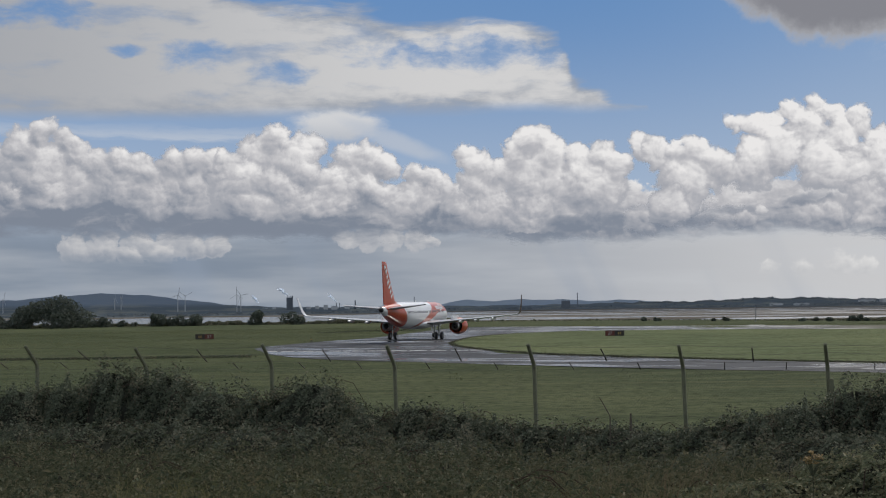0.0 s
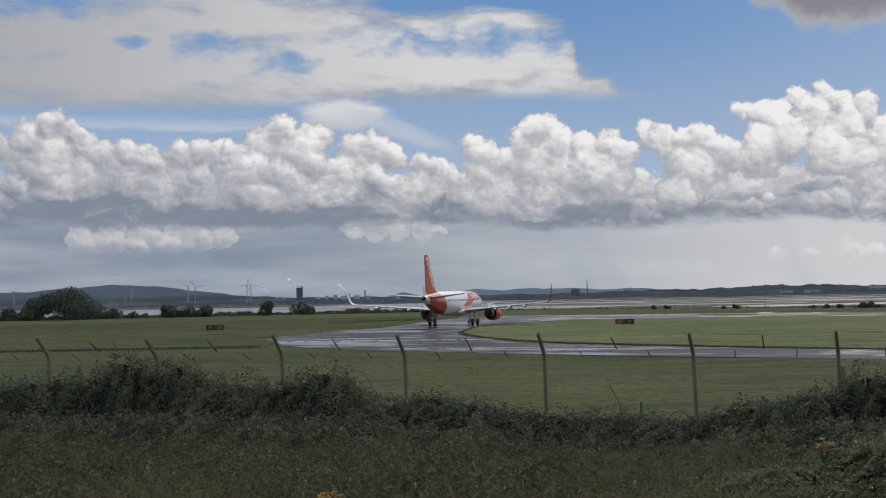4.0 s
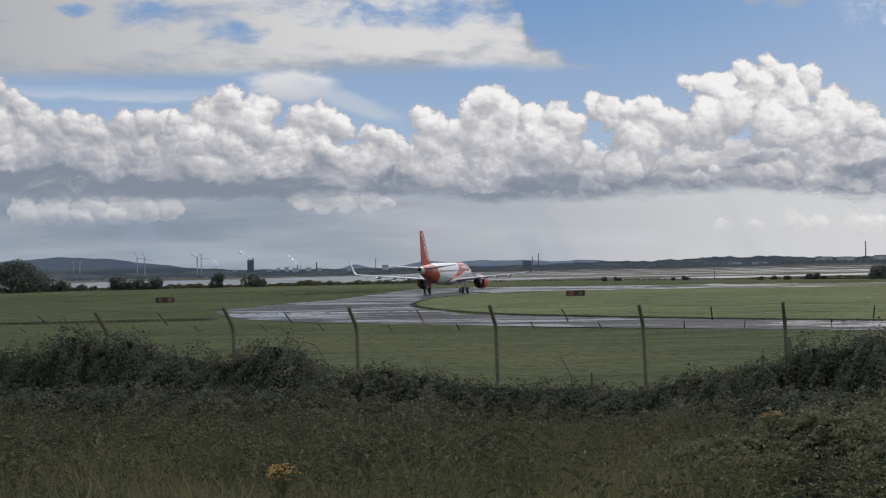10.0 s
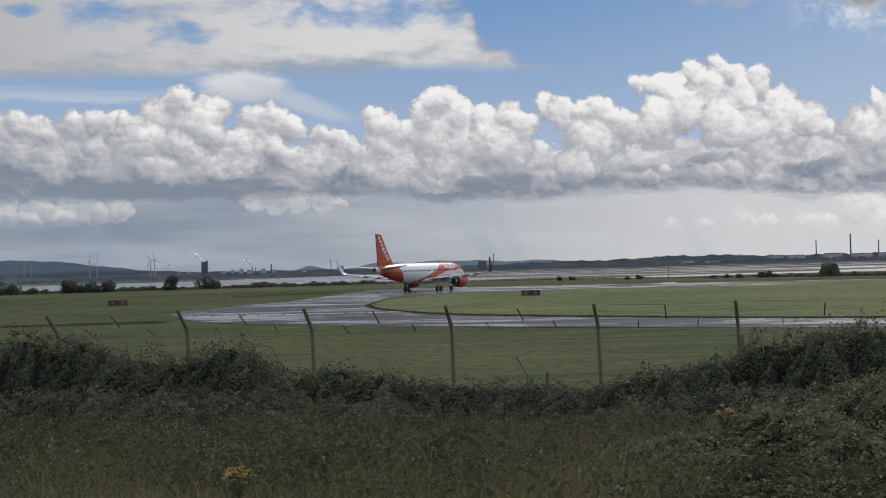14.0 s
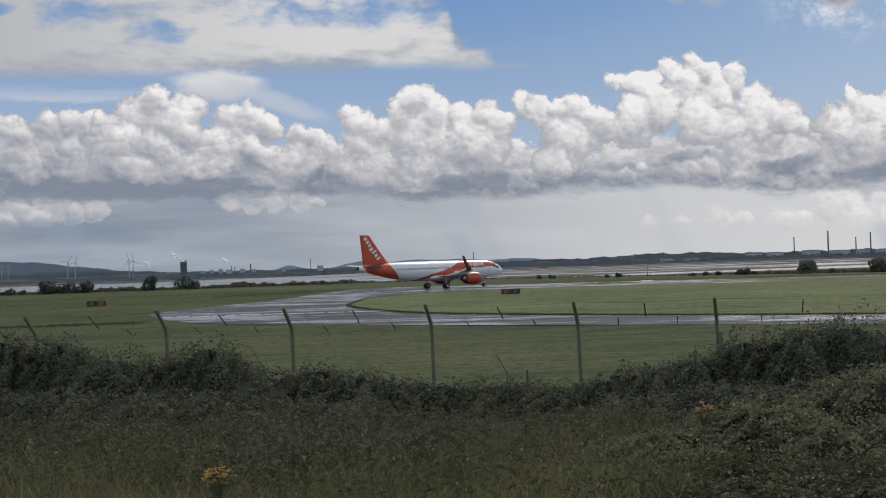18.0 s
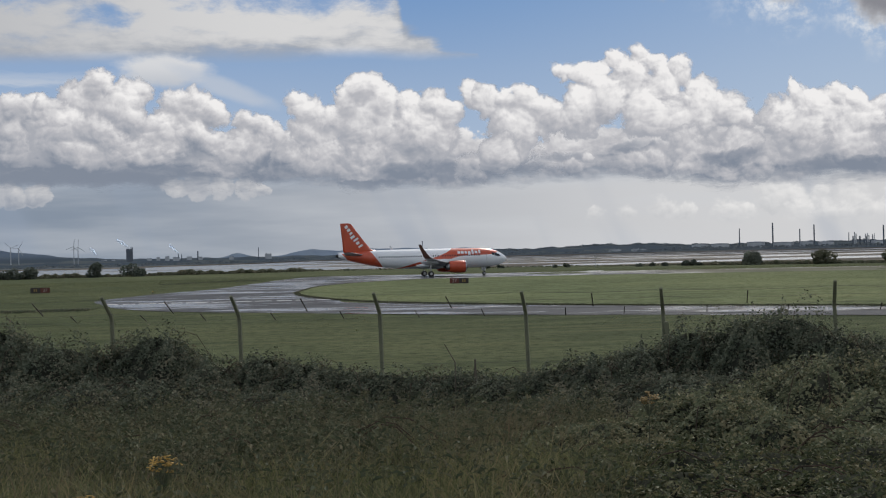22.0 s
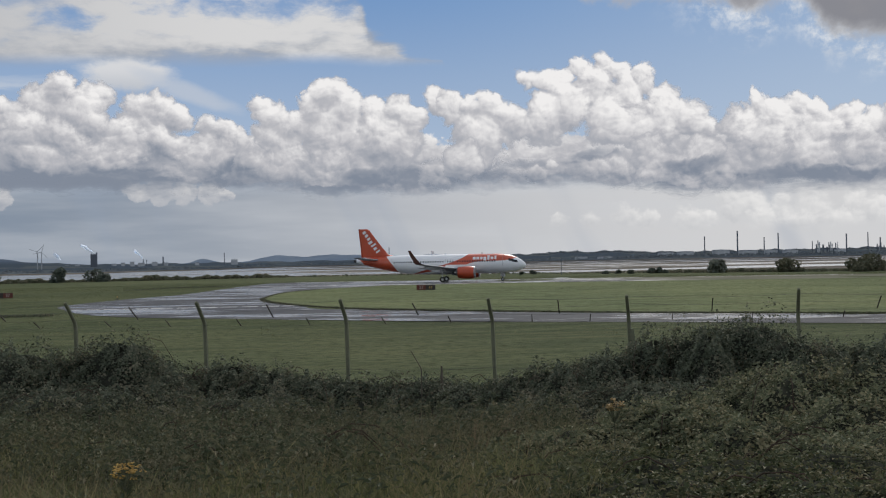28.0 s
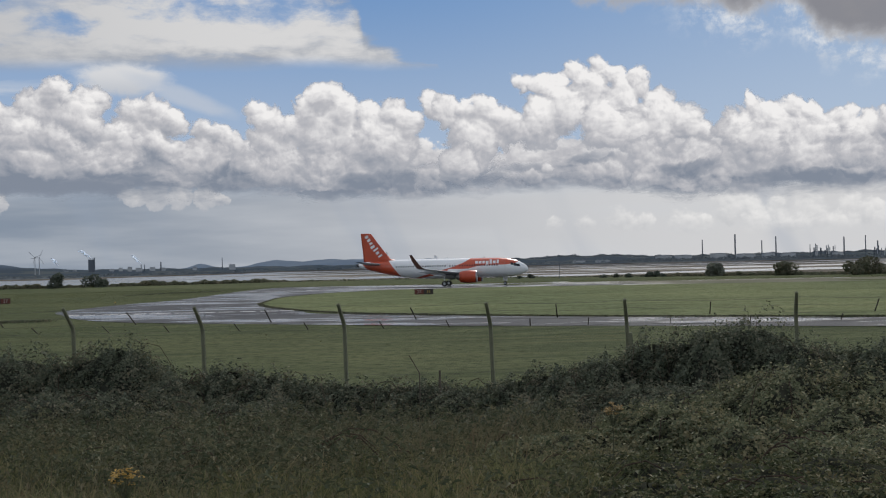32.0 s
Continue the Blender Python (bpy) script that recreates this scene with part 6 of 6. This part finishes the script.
def upright_weeds():
    """Nettles and willowherb: upright stalks with drooping leaves in pairs, in drifts over the slope."""
    rng = np.random.default_rng(43)
    n = 4200
    a, s = rng.uniform(-26, 15, n), np.sqrt(rng.uniform(8.0 ** 2, 20.5 ** 2, n))
    d = s / np.cos(np.radians(a - FENCE_AZ))
    x, y = d * np.sin(np.radians(a)), d * np.cos(np.radians(a))
    keep = wobble(x, y, 1.7, 6.0) + 0.5 * wobble(x, y, 0.6, 2.0) + rng.normal(0, 0.3, n) > 0.0
    x, y = x[keep], y[keep]
    n = len(x)
    z = ground_z(x, y)
    h = rng.uniform(0.4, 0.85, n)
    lean = rng.normal(0, 0.09, (n, 2))
    b = np.stack([x, y, z], -1)
    tip = b + np.column_stack([lean * h[:, None], h])
    o = np.array([0.004, 0, 0])
    stems = np.stack([b - o, b + o, tip], 1).reshape(-1, 3)
    ob = new("weed_stalks", mesh_from("weed_stalks", stems, np.arange(3 * n).reshape(n, 3), NETTLE))
    tagged(ob, "thin upright stalks of nettle and willowherb", "weeds", kind="stuff")
    m = 14
    t = rng.uniform(0.25, 1.0, (n, m))
    turn = rng.uniform(0, 2 * np.pi, (n, m))
    reach = (1.05 - t) * 0.12 + 0.03
    P = b[:, None] + (tip - b)[:, None] * t[..., None] + np.stack([np.cos(turn) * reach, np.sin(turn) * reach, -0.3 * reach], -1)
    N = np.stack([np.cos(turn) * 0.5, np.sin(turn) * 0.5, np.ones_like(turn)], -1)
    ob = new("weed_leaves", leaf_mesh("weed_leaves", P.reshape(-1, 3), N.reshape(-1, 3), 0.06, NETTLE, rng, 0.35, 0.42))
    tagged(ob, "narrow drooping leaves of tall weeds", "weeds", kind="stuff")


upright_weeds()


def rim_grass():
    """A dark ragged fringe along the raised turf beside the taxiway."""
    rng = np.random.default_rng(31)
    pts = np.array(spline(LOW))
    pts = pts[(pts[:, 0] < 90)]
    seg = rng.integers(0, len(pts) - 1, 16000)
    t = rng.random(16000)[:, None]
    q = pts[seg] * (1 - t) + pts[seg + 1] * t + rng.normal(0, 0.18, (16000, 2))
    P = np.column_stack([q, 0.04 + 0.14 * rng.random(16000)])
    N = np.tile([0.0, -0.8, 0.5], (16000, 1))
    ob = new("verge_grass", leaf_mesh("verge_grass", P, N, 0.13, SCRUB_LEAF, rng, 0.5, 0.5))
    tagged(ob, "dark ragged grass fringe beside the taxiway", "grass", kind="stuff")


rim_grass()


def inside(px, py, outline):
    """Which plan points lie within an outline."""
    hit = np.zeros(len(px), bool)
    q = np.array(outline)
    for (x0, y0), (x1, y1) in zip(q, np.roll(q, -1, 0)):
        cross = (y0 > py) != (y1 > py)
        hit ^= cross & (px < (x1 - x0) * (py - y0) / ((y1 - y0) or 1e-9) + x0)
    return hit


def field_tufts():
    """Uneven tufts over the mown field."""
    rng = np.random.default_rng(51)
    n = 240000
    a = rng.uniform(-24, 34, n)
    d = np.sqrt(rng.uniform(30 ** 2, 300 ** 2, n)) ** 0.55 * 300 ** 0.45
    x, y = d * np.sin(np.radians(a)), d * np.cos(np.radians(a))
    turf = inside(x, y, island)
    free = (~inside(x, y, outline) | turf) & (x * FN[0] + y * FN[1] > 27)
    clumpy = wobble(x, y, 2.7, 1.0) + wobble(x, y, 9.0, 2.0) + rng.normal(0, 0.6, n) > -0.3
    keep = free & clumpy & (~turf | (rng.random(n) < 0.3))
    x, y, turf = x[keep], y[keep], turf[keep]
    m = len(x)
    P = np.stack([x, y, ground_z(x, y) + 0.03 + 0.12 * turf], -1)
    N = np.column_stack([rng.normal(0, 0.7, m), rng.normal(-0.6, 0.5, m), np.full(m, 0.55)])
    ob = new("field_grass", leaf_mesh("field_grass", P, N, 0.08, FIELD_BLADE, rng, 0.3, 0.7))
    tagged(ob, "uneven short tufts of airfield grass", "grass", kind="stuff")


FIELD_BLADE = foliage("field_blade", (0.072, 0.086, 0.040), (0.118, 0.136, 0.066), (0.17, 0.165, 0.085), 0.9, 0.35)
field_tufts()


def verge_line(points, n, seed):
    """A dark line of longer grass where the mower stops."""
    rng = np.random.default_rng(seed)
    pts = np.array(points, float)
    seg = rng.integers(0, len(pts) - 1, n)
    t = rng.random(n)[:, None]
    q = pts[seg] * (1 - t) + pts[seg + 1] * t + rng.normal(0, 0.25, (n, 2))
    P = np.column_stack([q, ground_z(q[:, 0], q[:, 1]) + 0.03 + 0.25 * rng.random(n)])
    ob = new("long_grass", leaf_mesh("long_grass", P, np.tile([0.0, -0.8, 0.5], (n, 1)), 0.15, BRAMBLE, rng, 0.5, 0.5))
    tagged(ob, "dark line of long grass across the mown field", "grass", kind="stuff")


verge_line([(-60, 134), (-48, 133.2), (-35.9, 132.6), (-21, 133.8)], 5200, 61)
verge_line([(-25, 243), (-15, 259), (-6, 262)], 1500, 62)

RAGWORT = paint("yellow_flower", (0.42, 0.26, 0.045), 0.7, 0, 0.1, 8.0)
SPENT = paint("spent_flower", (0.27, 0.18, 0.06), 0.8, 0, 0.15, 8.0)
STALK = paint("green_stalk", (0.06, 0.07, 0.035), 0.7, 0, 0.1, 8.0)
WOOD = paint("grey_wood", (0.13, 0.11, 0.08), 0.85, 0, 0.2, 6.0)


def ragwort(a, e, d, spread, seed, heads, petal, label):
    """A tall weed with flat heads of small flowers, spread wider than high."""
    rnd = random.Random(seed)
    x, y = d * math.sin(radians(a)), d * math.cos(radians(a))
    z, g = at_el(d, e), float(ground_z(x, y))
    h = z - g
    t = thing("ragwort", pose(x, y, g), label, "flower", "ragwort")
    part("main_stem", rod((0, 0, -0.02), (0, 0, max(0.04, h - 0.15)), 0.006, 0.004, 6), STALK, t)
    for i in range(heads):
        px, py = rnd.uniform(-1, 1) * spread, rnd.uniform(-0.6, 0.6) * spread
        pz = h + rnd.uniform(-1.0, 0.5) * spread * (1.25 - abs(px) / spread)
        part("stem", rod((px * 0.1, py * 0.1, max(0.02, h - 0.16)), (px, py, pz), 0.0022, 0.0016, 5), STALK, t)
        bm = bmesh.new()
        for j in range(9):
            q, r = rnd.uniform(0, math.tau), 0.032 * rnd.random() ** 0.5
            bmesh.ops.create_icosphere(bm, subdivisions=1, radius=rnd.uniform(0.005, 0.009), matrix=Matrix.Translation((px + r * math.cos(q), py + r * math.sin(q), pz + rnd.uniform(0, 0.02))) @ Matrix.Diagonal((1.4, 1.4, 0.6, 1)))
        part("flower_head", bm, petal, t)


ragwort(-5.9, -9.40, 9.6, 0.115, 1, 22, RAGWORT, "yellow-flowered ragwort standing in rough grass")
ragwort(16.7, -7.05, 11.5, 0.085, 2, 22, SPENT, "fading brown-yellow ragwort beside brambles")
ragwort(-9.3, -10.75, 9.0, 0.06, 3, 9, RAGWORT, "small yellow ragwort low in rough grass")


def stick(name, label, a, e0, e1, lean, d, r, mat):
    """A thin upright or leaning stem between two elevations."""
    x, y = d * math.sin(radians(a)), d * math.cos(radians(a))
    g = float(ground_z(x, y))
    h0, h1 = at_el(d, e0) - g, at_el(d, e1) - g
    t = thing(name, pose(x, y, g, 0, 0, -a), label, "stake" if mat == WOOD else "stalk")
    part("shaft", rod((0, 0, -0.1), (0, 0, h0), r, r * 0.95, 7), mat, t)
    part("tip", rod((0, 0, h0), (-lean, 0, h1), r * 0.95, r * 0.6, 7), mat, t)


stick("dead_stalk", "leaning dead brown stalk above low brambles", 7.71, -5.25, -4.4, 0.19, 23.0, 0.012, WOOD)
stick("wooden_stake", "short grey wooden stake among brambles", 8.66, -5.93, -5.14, 0.0, 23.2, 0.03, WOOD)
stick("marker_pole", "thin dark marker pole at the airfield's edge", 14.38, -0.85, -0.18, 0.0, 330.0, 0.09, SLATE)

motions()
